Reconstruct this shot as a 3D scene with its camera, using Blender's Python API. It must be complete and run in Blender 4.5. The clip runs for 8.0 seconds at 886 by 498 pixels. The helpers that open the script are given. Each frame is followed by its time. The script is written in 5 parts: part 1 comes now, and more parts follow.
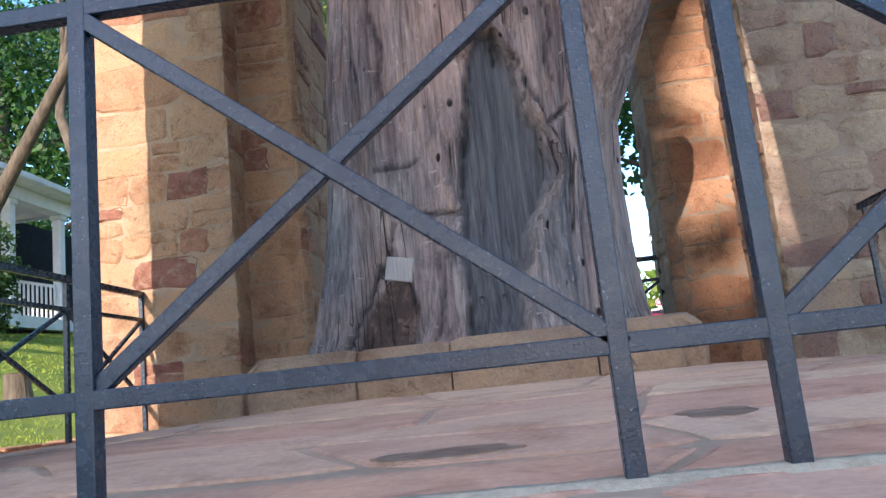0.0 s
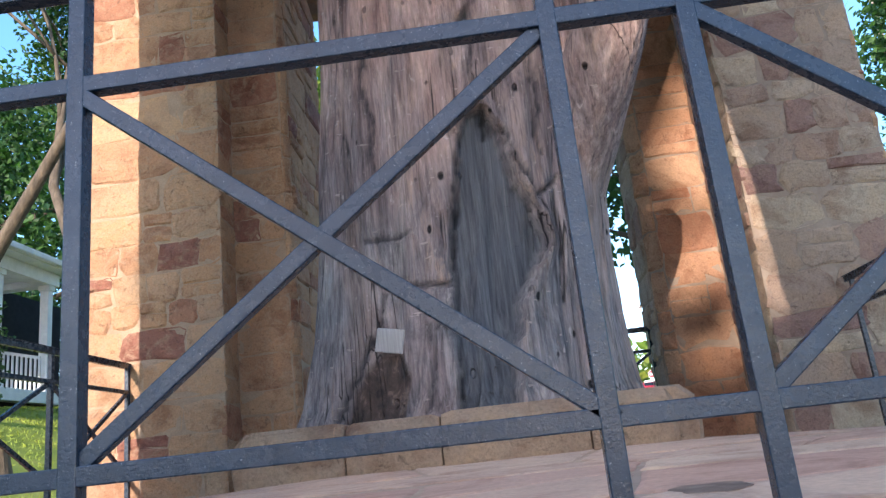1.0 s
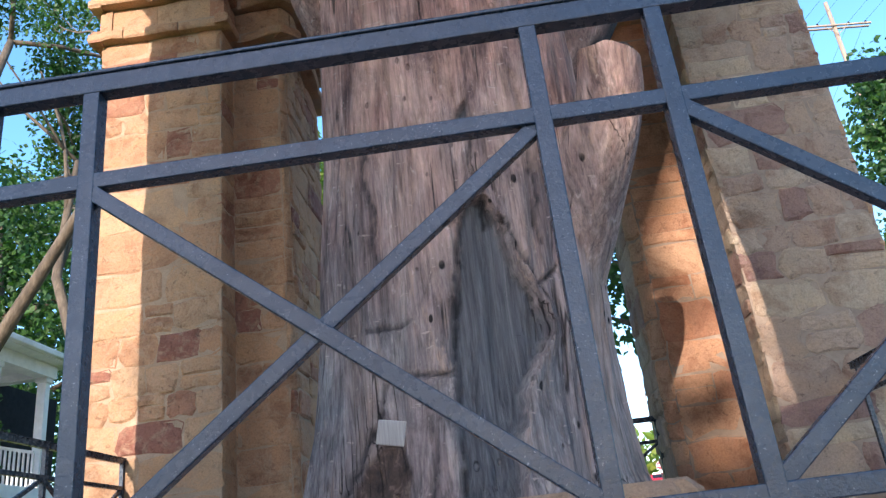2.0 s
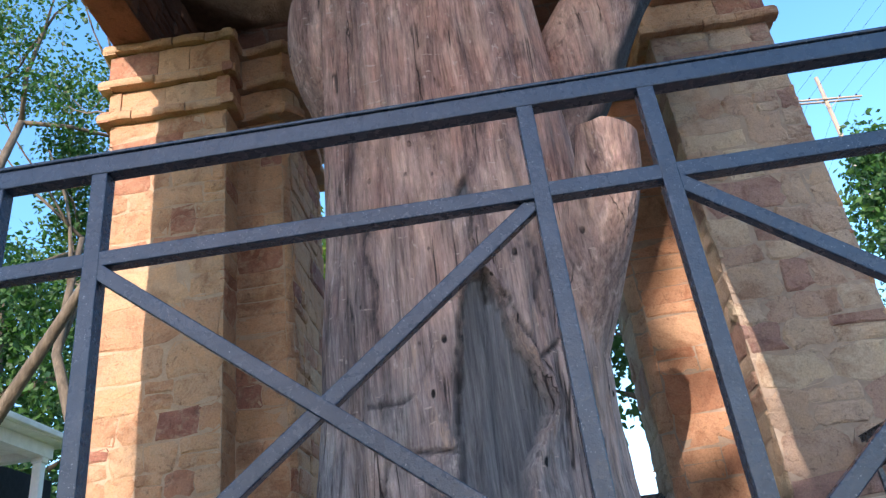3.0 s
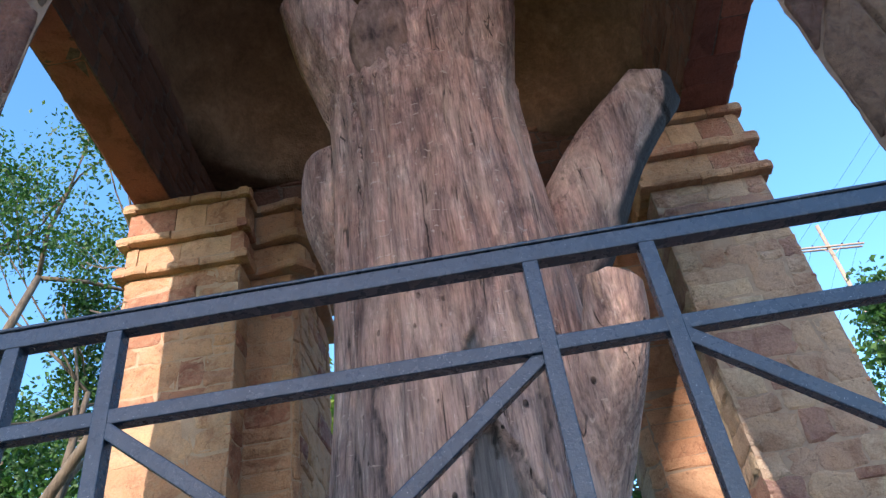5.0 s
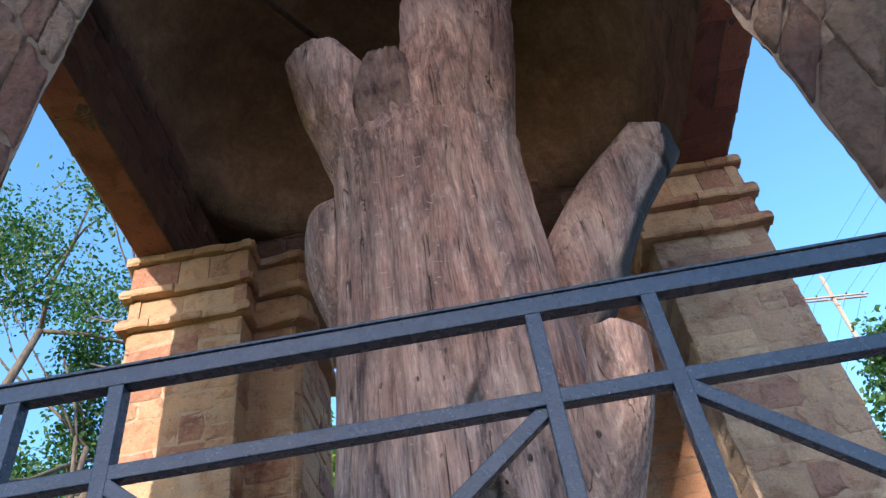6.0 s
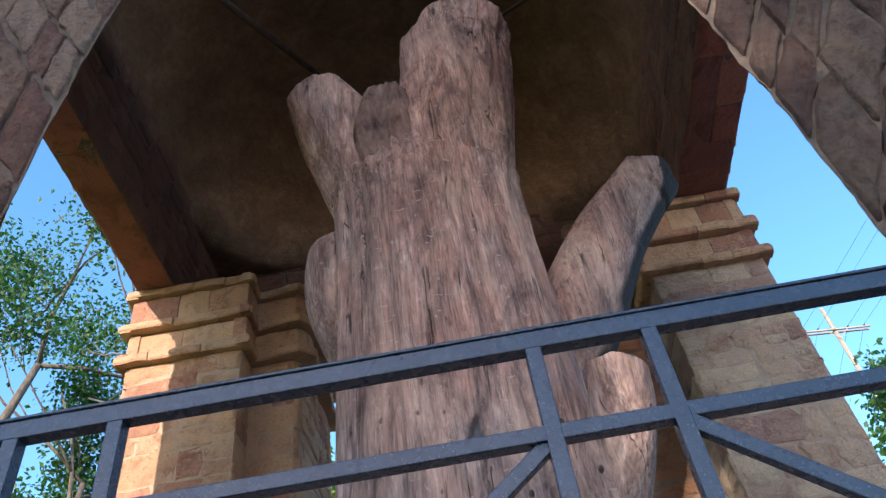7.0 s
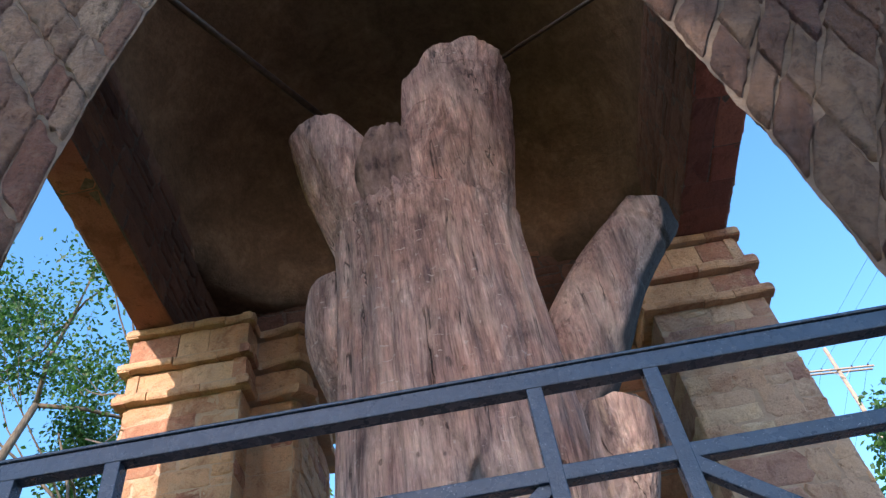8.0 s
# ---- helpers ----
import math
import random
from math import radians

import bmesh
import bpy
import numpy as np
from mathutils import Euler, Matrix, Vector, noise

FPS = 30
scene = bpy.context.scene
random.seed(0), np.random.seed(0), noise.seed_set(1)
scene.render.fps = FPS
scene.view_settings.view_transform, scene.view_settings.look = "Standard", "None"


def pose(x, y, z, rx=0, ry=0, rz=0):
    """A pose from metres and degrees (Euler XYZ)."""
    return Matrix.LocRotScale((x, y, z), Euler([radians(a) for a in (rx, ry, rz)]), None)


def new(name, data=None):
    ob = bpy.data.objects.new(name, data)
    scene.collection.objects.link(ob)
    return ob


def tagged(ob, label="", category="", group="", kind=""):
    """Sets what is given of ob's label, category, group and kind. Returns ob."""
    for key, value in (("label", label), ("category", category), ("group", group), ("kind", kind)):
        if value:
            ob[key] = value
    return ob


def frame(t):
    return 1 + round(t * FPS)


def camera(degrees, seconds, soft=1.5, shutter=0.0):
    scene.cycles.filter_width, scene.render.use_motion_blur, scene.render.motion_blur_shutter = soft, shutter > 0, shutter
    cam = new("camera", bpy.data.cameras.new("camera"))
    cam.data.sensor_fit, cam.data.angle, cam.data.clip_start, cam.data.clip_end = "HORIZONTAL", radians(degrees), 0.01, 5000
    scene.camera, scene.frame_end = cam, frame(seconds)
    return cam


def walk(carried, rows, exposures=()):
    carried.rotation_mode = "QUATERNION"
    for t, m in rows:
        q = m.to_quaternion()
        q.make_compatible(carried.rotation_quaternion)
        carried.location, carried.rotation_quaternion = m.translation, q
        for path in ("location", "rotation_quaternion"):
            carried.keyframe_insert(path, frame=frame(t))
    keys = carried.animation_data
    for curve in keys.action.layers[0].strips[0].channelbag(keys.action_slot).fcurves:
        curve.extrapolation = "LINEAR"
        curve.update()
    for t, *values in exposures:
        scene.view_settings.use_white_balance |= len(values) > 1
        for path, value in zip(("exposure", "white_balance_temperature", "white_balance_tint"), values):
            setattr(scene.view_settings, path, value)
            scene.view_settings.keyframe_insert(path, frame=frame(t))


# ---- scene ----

# ---------------------------------------------------------------- camera: a tripod that tilts up
cam = camera(60.5, 8.0, 1.35)
ROWS = [
    (0.0, 0.0000, 0.0000, 0.1700, 99.91, 5.98, 6.08),
    (0.5, 0.0003, -0.0028, 0.1703, 102.16, 5.90, 5.74),
    (1.0, 0.0010, -0.0067, 0.1711, 105.17, 6.05, 5.39),
    (1.5, 0.0018, -0.0125, 0.1715, 108.79, 6.20, 5.45),
    (1.7, 0.0020, -0.0147, 0.1717, 110.18, 6.22, 5.50),
    (2.8, 0.0042, -0.0248, 0.1721, 115.91, 6.80, 5.93),
    (3.0, 0.0043, -0.0270, 0.1718, 117.38, 6.75, 5.95),
    (3.5, 0.0049, -0.0335, 0.1707, 121.43, 6.80, 6.05),
    (4.0, 0.0051, -0.0375, 0.1696, 123.93, 6.71, 6.08),
    (4.5, 0.0058, -0.0419, 0.1687, 126.32, 6.79, 6.49),
    (5.8, 0.0070, -0.0519, 0.1656, 132.05, 6.86, 7.08),
    (6.0, 0.0071, -0.0527, 0.1653, 132.67, 6.87, 7.12),
    (6.5, 0.0072, -0.0547, 0.1644, 134.04, 6.84, 7.15),
    (7.0, 0.0075, -0.0564, 0.1638, 135.18, 6.92, 7.19),
    (7.5, 0.0076, -0.0589, 0.1624, 136.93, 6.89, 7.19),
    (8.0, 0.0077, -0.0606, 0.1615, 138.12, 6.87, 7.22),
]
walk(cam, [(t, pose(x, y, z, rx, ry, rz)) for t, x, y, z, rx, ry, rz in ROWS], [(0.0, 1.59, 5930.0, 17.5), (8.0, 1.59, 5930.0, 17.5)])

# ---------------------------------------------------------------- world and sun
SUN_DIR = Vector((0.215, 1.0, -0.34)).normalized()      # the way the light travels
SUN_EL = math.asin(-SUN_DIR.z)
SUN_ROT = math.atan2(-SUN_DIR.x, -SUN_DIR.y)
world = bpy.data.worlds.new("sky")
scene.world = world
world.use_nodes = True
wn = world.node_tree
sky = wn.nodes.new("ShaderNodeTexSky")
sky.sky_type, sky.sun_disc = "NISHITA", False
sky.sun_elevation, sky.sun_rotation = SUN_EL + 0.12, SUN_ROT
sky.air_density, sky.dust_density, sky.ozone_density = 1.0, 0.65, 1.0
wn.nodes["Background"].inputs[1].default_value = 0.15
vivid = wn.nodes.new("ShaderNodeHueSaturation")
vivid.inputs["Hue"].default_value, vivid.inputs["Saturation"].default_value, vivid.inputs["Value"].default_value = 0.49, 1.22, 1.08
wn.links.new(sky.outputs[0], vivid.inputs["Color"])
wn.links.new(vivid.outputs[0], wn.nodes["Background"].inputs[0])
sun_data = bpy.data.lights.new("sun", "SUN")
sun_data.energy, sun_data.angle, sun_data.color = 3.1, radians(0.40), (1.0, 0.86, 0.68)
sun = new("sun", sun_data)
sun.matrix_world = SUN_DIR.to_track_quat("-Z", "Y").to_matrix().to_4x4()

# ---------------------------------------------------------------- materials


class Mat:
    """Small helper round a node material."""

    def __init__(self, name, rough=0.8, metal=0.0):
        self.m = bpy.data.materials.new(name)
        self.m.use_nodes = True
        self.t = self.m.node_tree
        self.b = self.t.nodes["Principled BSDF"]
        self.b.inputs["Roughness"].default_value = rough
        self.b.inputs["Metallic"].default_value = metal
        self.co = None

    def node(self, kind, **values):
        n = self.t.nodes.new(kind)
        for k, v in values.items():
            n.inputs[k.replace("_", " ")].default_value = v
        return n

    def link(self, a, b):
        self.t.links.new(a, b)

    def coords(self, scale=(1, 1, 1), space="Object"):
        c = self.node("ShaderNodeTexCoord")
        mp = self.node("ShaderNodeMapping")
        mp.inputs["Scale"].default_value = scale
        self.link(c.outputs[space], mp.inputs[0])
        return mp.outputs[0]

    def noise(self, scale, detail=4, stretch=(1, 1, 1), rough=0.55, distort=0.0):
        n = self.node("ShaderNodeTexNoise", Scale=scale, Detail=detail, Roughness=rough, Distortion=distort)
        self.link(self.coords(stretch), n.inputs["Vector"])
        return n.outputs["Fac"]

    def ramp(self, fac, stops):
        r = self.node("ShaderNodeValToRGB")
        e = r.color_ramp.elements
        while len(e) < len(stops):
            e.new(0.5)
        for el, (p, c) in zip(e, stops):
            el.position, el.color = p, (*c, 1)
        self.link(fac, r.inputs[0])
        return r.outputs[0]

    def mix(self, fac, a, b, blend="MIX"):
        n = self.t.nodes.new("ShaderNodeMix")
        n.data_type, n.blend_type = "RGBA", blend
        for sock, v in ((n.inputs[0], fac), (n.inputs[6], a), (n.inputs[7], b)):
            if isinstance(v, (int, float)):
                sock.default_value = v
            elif isinstance(v, tuple):
                sock.default_value = (*v, 1)
            else:
                self.link(v, sock)
        return n.outputs[2]

    def color(self, c):
        if isinstance(c, tuple):
            self.b.inputs["Base Color"].default_value = (*c, 1)
        else:
            self.link(c, self.b.inputs["Base Color"])
        return self

    def bump(self, fac, strength, dist):
        n = self.node("ShaderNodeBump", Strength=strength, Distance=dist)
        self.link(fac, n.inputs["Height"])
        if self.b.inputs["Normal"].is_linked:
            old = self.b.inputs["Normal"].links[0].from_socket
            self.link(old, n.inputs["Normal"])
        self.link(n.outputs[0], self.b.inputs["Normal"])
        return self


def bw(v):
    return (v, v, v)


def mat_sandstone(name, stops, scale=1.0, use_random=True, smear=0.5, smear_colour=(0.43, 0.295, 0.185), relief=1.0, coarse=False):
    m = Mat(name, 0.9)
    info = m.node("ShaderNodeObjectInfo")
    geo = m.node("ShaderNodeNewGeometry")
    fac = info.outputs["Random"] if use_random else geo.outputs["Random Per Island"]
    base = m.ramp(fac, stops)
    big = m.noise(3.5 * scale, 5, rough=0.65, distort=0.6)
    stain = m.ramp(big, [(0.35, (0.62, 0.50, 0.44)), (0.5, (1, 1, 1)), (0.68, (1.12, 1.06, 0.95))])
    c = m.mix(0.85, base, stain, "MULTIPLY")
    patches = m.ramp(m.noise(9 * scale, 6, rough=0.7, distort=1.0), [(0.5, bw(0)), (0.62, bw(1))])
    c = m.mix(m.mix(smear, bw(0), patches), c, smear_colour)
    fine = m.noise(70, 6, rough=0.75)
    c = m.mix(0.7, c, m.ramp(fine, [(0.3, bw(0.58)), (0.5, bw(1.0)), (0.7, bw(1.25))]), "MULTIPLY")
    pit = m.ramp(m.noise(16, 5, rough=0.7, distort=0.8), [(0.33, bw(0.55)), (0.42, bw(1.0))])
    c = m.mix(0.8, c, pit, "MULTIPLY")
    if coarse:
        hewn = m.noise(24, 9, rough=0.8, distort=0.5)
        c = m.mix(0.9, c, m.ramp(hewn, [(0.36, (0.42, 0.36, 0.32)), (0.48, bw(0.95)), (0.56, bw(1.05)), (0.68, (1.5, 1.45, 1.35))]), "MULTIPLY")
        m.bump(hewn, 1.0, 0.05)
    m.color(c)
    m.bump(m.noise(14, 7, rough=0.72), 0.9, 0.035 * relief).bump(fine, 0.6, 0.008 * relief).bump(pit, 0.5, 0.01 * relief)
    return m.m


STONE_STOPS = [(0.0, (0.430, 0.246, 0.131)), (0.2, (0.470, 0.284, 0.157)), (0.38, (0.410, 0.223, 0.122)), (0.55, (0.450, 0.256, 0.139)),
               (0.72, (0.490, 0.312, 0.178)), (0.84, (0.390, 0.191, 0.109)), (0.94, (0.290, 0.126, 0.078)), (1.0, (0.240, 0.098, 0.070))]
PALE_STOPS = [(0.0, (0.387, 0.277, 0.198)), (0.2, (0.440, 0.330, 0.238)), (0.4, (0.361, 0.242, 0.172)), (0.58, (0.405, 0.299, 0.207)), (0.72, (0.475, 0.378, 0.264)),
              (0.84, (0.33, 0.215, 0.160)), (0.93, (0.270, 0.160, 0.128)), (1.0, (0.30, 0.180, 0.132))]
RED_STOPS = [(0.0, (0.30, 0.095, 0.058)), (0.4, (0.24, 0.074, 0.047)), (0.7, (0.33, 0.125, 0.078)), (1.0, (0.16, 0.052, 0.036))]
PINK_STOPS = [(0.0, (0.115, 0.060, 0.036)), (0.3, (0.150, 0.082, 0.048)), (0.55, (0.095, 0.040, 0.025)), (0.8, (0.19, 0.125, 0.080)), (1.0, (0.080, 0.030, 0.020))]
M_STONE = mat_sandstone("sandstone", STONE_STOPS)
M_STONE_ORANGE = mat_sandstone("orange_sandstone", [(0.0, (0.47, 0.250, 0.140)), (0.3, (0.50, 0.285, 0.165)), (0.55, (0.42, 0.205, 0.115)), (0.8, (0.49, 0.30, 0.18)), (1.0, (0.38, 0.175, 0.10))], smear=0.3, smear_colour=(0.45, 0.27, 0.16))
M_STONE_RED = mat_sandstone("red_sandstone", RED_STOPS, smear=0.0)
# dark red-brown tones for the inner faces of the upper walls
M_STONE_DARK = mat_sandstone("dark_red_rubble", [(0.0, (0.18, 0.08, 0.048)), (0.4, (0.13, 0.057, 0.035)), (0.7, (0.21, 0.105, 0.065)), (1.0, (0.075, 0.035, 0.024))], smear=0.3, smear_colour=(0.09, 0.06, 0.042))
M_STONE_PALE = mat_sandstone("pale_pink_sandstone", PALE_STOPS, smear=0.25)
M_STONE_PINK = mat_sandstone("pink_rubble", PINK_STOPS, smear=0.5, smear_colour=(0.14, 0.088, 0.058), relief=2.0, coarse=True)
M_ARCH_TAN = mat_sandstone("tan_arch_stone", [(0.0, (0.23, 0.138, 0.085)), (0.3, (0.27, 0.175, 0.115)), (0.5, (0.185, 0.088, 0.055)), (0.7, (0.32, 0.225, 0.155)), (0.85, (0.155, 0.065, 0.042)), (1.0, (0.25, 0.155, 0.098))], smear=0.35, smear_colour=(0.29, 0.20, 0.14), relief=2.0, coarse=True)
M_STONE_JOINED = mat_sandstone("sandstone_rubble", STONE_STOPS, use_random=False)


def mat_simple(name, stops, scale, rough=0.8, stretch=(1, 1, 1), bump=0.3, dist=0.01, metal=0.0, gloss=0.5):
    m = Mat(name, rough, metal)
    m.b.inputs["Specular IOR Level"].default_value = gloss
    n = m.noise(scale, 6, stretch, rough=0.65)
    m.color(m.ramp(n, stops))
    if bump:
        m.bump(n, bump, dist)
    return m.m


def mat_mortar():
    m = Mat("lime_mortar", 0.95)
    c = m.ramp(m.noise(7, 6, rough=0.7), [(0.3, (0.34, 0.225, 0.145)), (0.55, (0.43, 0.30, 0.195)), (0.75, (0.47, 0.345, 0.235))])
    m.color(m.mix(0.5, c, m.ramp(m.noise(140, 3), [(0.35, bw(0.75)), (0.65, bw(1.15))]), "MULTIPLY"))
    m.bump(m.noise(60, 6, rough=0.75), 0.7, 0.012)
    return m.m


M_MORTAR = mat_mortar()
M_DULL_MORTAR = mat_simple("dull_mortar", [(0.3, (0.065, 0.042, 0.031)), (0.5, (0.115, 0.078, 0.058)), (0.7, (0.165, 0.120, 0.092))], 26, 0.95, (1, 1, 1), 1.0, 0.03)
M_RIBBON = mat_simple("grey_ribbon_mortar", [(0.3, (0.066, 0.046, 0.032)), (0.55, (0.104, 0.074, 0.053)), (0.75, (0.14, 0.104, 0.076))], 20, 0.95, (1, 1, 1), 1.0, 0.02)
M_GREY_MORTAR = mat_simple("grey_mortar", [(0.3, (0.25, 0.18, 0.13)), (0.55, (0.32, 0.24, 0.175)), (0.75, (0.37, 0.285, 0.21))], 12, 0.95, (1, 1, 1), 0.8, 0.012)


def mat_flag():
    m = Mat("flagstone", 0.75)
    info = m.node("ShaderNodeObjectInfo")
    base = m.ramp(info.outputs["Random"], [(0.0, (0.53, 0.335, 0.240)), (0.35, (0.58, 0.395, 0.285)), (0.6, (0.50, 0.295, 0.215)), (0.85, (0.60, 0.425, 0.305)), (1.0, (0.47, 0.28, 0.21))])
    m.b.inputs["Diffuse Roughness"].default_value = 0.5
    st = m.ramp(m.noise(2.6, 6, (1, 1.3, 1), rough=0.7, distort=1.2), [(0.34, (0.70, 0.61, 0.58)), (0.50, bw(1.0)), (0.66, (1.14, 1.12, 1.08))])
    c = m.mix(0.8, base, st, "MULTIPLY")
    m.color(m.mix(0.4, c, m.ramp(m.noise(60, 5), [(0.3, bw(0.7)), (0.7, bw(1.2))]), "MULTIPLY"))
    m.b.inputs["Specular IOR Level"].default_value = 0.08
    m.bump(m.noise(9, 6, rough=0.65), 0.35, 0.012).bump(m.noise(120, 4), 0.2, 0.003)
    return m.m


M_FLAG = mat_flag()


def mat_iron():
    m = Mat("painted_iron", 0.42)
    pits = m.noise(230, 3, rough=0.6)
    c = m.ramp(m.noise(14, 5, rough=0.7), [(0.3, (0.012, 0.022, 0.038)), (0.7, (0.022, 0.037, 0.060))])
    chips = m.ramp(m.noise(260, 3, rough=0.7), [(0.66, bw(0)), (0.70, bw(1))])
    c = m.mix(m.mix(0.7, bw(0), chips), c, (0.30, 0.32, 0.34))
    m.color(c)
    m.link(m.ramp(m.noise(40, 4), [(0.3, bw(0.20)), (0.7, bw(0.34))]), m.b.inputs["Roughness"])
    m.b.inputs["Specular IOR Level"].default_value = 0.42
    m.bump(pits, 0.42, 0.0014).bump(m.noise(45, 4), 0.03, 0.003)
    return m.m


M_IRON = mat_iron()


def mat_deadwood(name="weathered_wood"):
    m = Mat(name, 0.85)
    streak = m.noise(9, 8, (1, 1, 0.13), rough=0.72, distort=0.9)
    fine = m.noise(60, 6, (1, 1, 0.05), rough=0.7, distort=0.2)
    patch = m.noise(1.9, 6, (1, 1, 0.5), rough=0.68, distort=0.8)
    grey = m.ramp(streak, [(0.27, (0.050, 0.048, 0.053)), (0.41, (0.155, 0.148, 0.155)), (0.54, (0.27, 0.258, 0.260)), (0.72, (0.46, 0.435, 0.415))])
    warm = m.ramp(streak, [(0.25, (0.13, 0.070, 0.055)), (0.40, (0.30, 0.168, 0.136)), (0.54, (0.46, 0.275, 0.222)), (0.70, (0.74, 0.52, 0.425))])
    c0 = m.node("ShaderNodeTexCoord")
    sep = m.node("ShaderNodeSeparateXYZ")
    m.link(c0.outputs["Object"], sep.inputs[0])
    rise = m.node("ShaderNodeMapRange")
    rise.inputs["From Min"].default_value, rise.inputs["From Max"].default_value = 1.1, 3.1
    m.link(sep.outputs["Z"], rise.inputs["Value"])
    f = m.mix(0.30, rise.outputs[0], m.ramp(patch, [(0.38, bw(0)), (0.60, bw(1))]))
    c = m.mix(f, grey, warm)
    # old stains and paler worn flecks
    stain = m.ramp(m.noise(3.2, 7, (1, 1, 0.35), rough=0.72, distort=1.2), [(0.36, (0.40, 0.39, 0.41)), (0.49, bw(0.9)), (0.66, (1.22, 1.15, 1.08))])
    c = m.mix(0.9, c, stain, "MULTIPLY")
    tan = m.ramp(m.noise(7, 7, (1, 1, 0.16), rough=0.75, distort=0.9), [(0.58, bw(0)), (0.66, bw(1))])
    c = m.mix(m.mix(0.45, bw(0), tan), c, (0.50, 0.34, 0.235))
    fleck = m.ramp(m.noise(30, 3, (1, 1, 0.5), rough=0.5, distort=0.2), [(0.66, bw(0)), (0.72, bw(1))])
    c = m.mix(m.mix(0.4, bw(0), fleck), c, (0.66, 0.57, 0.50))
    c = m.mix(0.85, c, m.ramp(fine, [(0.36, bw(0.52)), (0.48, bw(0.98)), (0.62, bw(1.30))]), "MULTIPLY")
    worn = m.ramp(m.noise(2.4, 6, (1, 1, 0.28), rough=0.7, distort=0.7), [(0.50, bw(0)), (0.62, bw(1))])
    c = m.mix(m.mix(0.55, bw(0), worn), c, m.mix(0.5, c, (0.86, 0.62, 0.48)))
    nick = m.ramp(m.noise(11, 2, (1, 1, 3.4), rough=0.4, distort=0.1), [(0.70, bw(0)), (0.74, bw(1))])
    c = m.mix(m.mix(0.55, bw(0), nick), c, (0.62, 0.50, 0.43))
    grain = m.noise(26, 5, (1, 1, 0.10), rough=0.62, distort=0.35)
    c = m.mix(0.8, c, m.ramp(grain, [(0.33, bw(0.62)), (0.40, bw(0.97)), (0.60, bw(1.0)), (0.70, bw(1.2))]), "MULTIPLY")
    # drying checks along the grain
    line = m.noise(5.5, 3, (1, 1, 0.045), rough=0.5, distort=0.6)
    check = m.ramp(line, [(0.490, bw(1)), (0.497, bw(0.2)), (0.503, bw(0.2)), (0.510, bw(1))])
    where = m.ramp(m.noise(2.2, 3), [(0.50, bw(0)), (0.58, bw(1))])
    check = m.mix(where, bw(1), check)
    c = m.mix(1.0, c, check, "MULTIPLY")
    # borer and nail holes, in loose groups
    vor = m.node("ShaderNodeTexVoronoi", Scale=8.5, Randomness=1.0)
    m.link(m.coords((1, 1, 0.62)), vor.inputs["Vector"])
    hole = m.ramp(vor.outputs["Distance"], [(0.10, bw(0.05)), (0.145, bw(1))])
    some = m.ramp(m.noise(2.6, 3), [(0.44, bw(1)), (0.50, bw(0))])
    hole = m.mix(some, hole, bw(1))
    upper = m.node("ShaderNodeMapRange")
    upper.inputs["From Min"].default_value, upper.inputs["From Max"].default_value = 1.9, 3.2
    m.link(sep.outputs["Z"], upper.inputs["Value"])
    hole = m.mix(m.mix(0.8, bw(0), upper.outputs[0]), hole, bw(1))
    c = m.mix(1.0, c, hole, "MULTIPLY")
    # the last coat puts crack shade into the colour and darkens the limb's flank
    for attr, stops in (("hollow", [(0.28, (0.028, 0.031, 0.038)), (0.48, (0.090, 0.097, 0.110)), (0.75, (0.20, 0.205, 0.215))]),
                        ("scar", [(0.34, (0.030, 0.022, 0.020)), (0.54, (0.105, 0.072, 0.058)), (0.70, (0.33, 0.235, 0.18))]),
                        ("painted_dark", [(0.3, (0.010, 0.010, 0.012)), (0.6, (0.020, 0.020, 0.024)), (0.8, (0.05, 0.045, 0.045))])):
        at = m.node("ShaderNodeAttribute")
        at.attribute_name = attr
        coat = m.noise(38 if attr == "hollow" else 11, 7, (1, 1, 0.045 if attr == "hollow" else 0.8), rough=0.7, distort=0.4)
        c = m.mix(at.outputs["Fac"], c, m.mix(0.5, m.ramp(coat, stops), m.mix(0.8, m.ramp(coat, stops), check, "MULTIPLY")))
    m.color(c)
    m.bump(streak, 0.8, 0.035).bump(grain, 0.6, 0.010).bump(fine, 0.7, 0.009).bump(nick, 0.6, 0.012).bump(check, 0.8, 0.03).bump(hole, 1.0, 0.03)
    return m.m


M_WOOD = mat_deadwood()


M_ENDGRAIN = mat_simple("dark_end_grain", [(0.3, (0.014, 0.011, 0.010)), (0.6, (0.065, 0.042, 0.032)), (0.8, (0.14, 0.095, 0.07))], 25, 0.9, (1, 1, 1), 0.6, 0.02)
M_KNOT = mat_simple("rotted_knot_wood", [(0.3, (0.06, 0.036, 0.029)), (0.45, (0.20, 0.125, 0.100)), (0.60, (0.32, 0.21, 0.17)), (0.78, (0.50, 0.36, 0.29))], 9, 0.9, (1, 1, 0.45), 1.0, 0.05)
M_PATCH = mat_simple("pale_grey_wood", [(0.3, (0.34, 0.33, 0.31)), (0.7, (0.52, 0.50, 0.47))], 18, 0.8, (6, 1, 0.3), 0.4, 0.01)


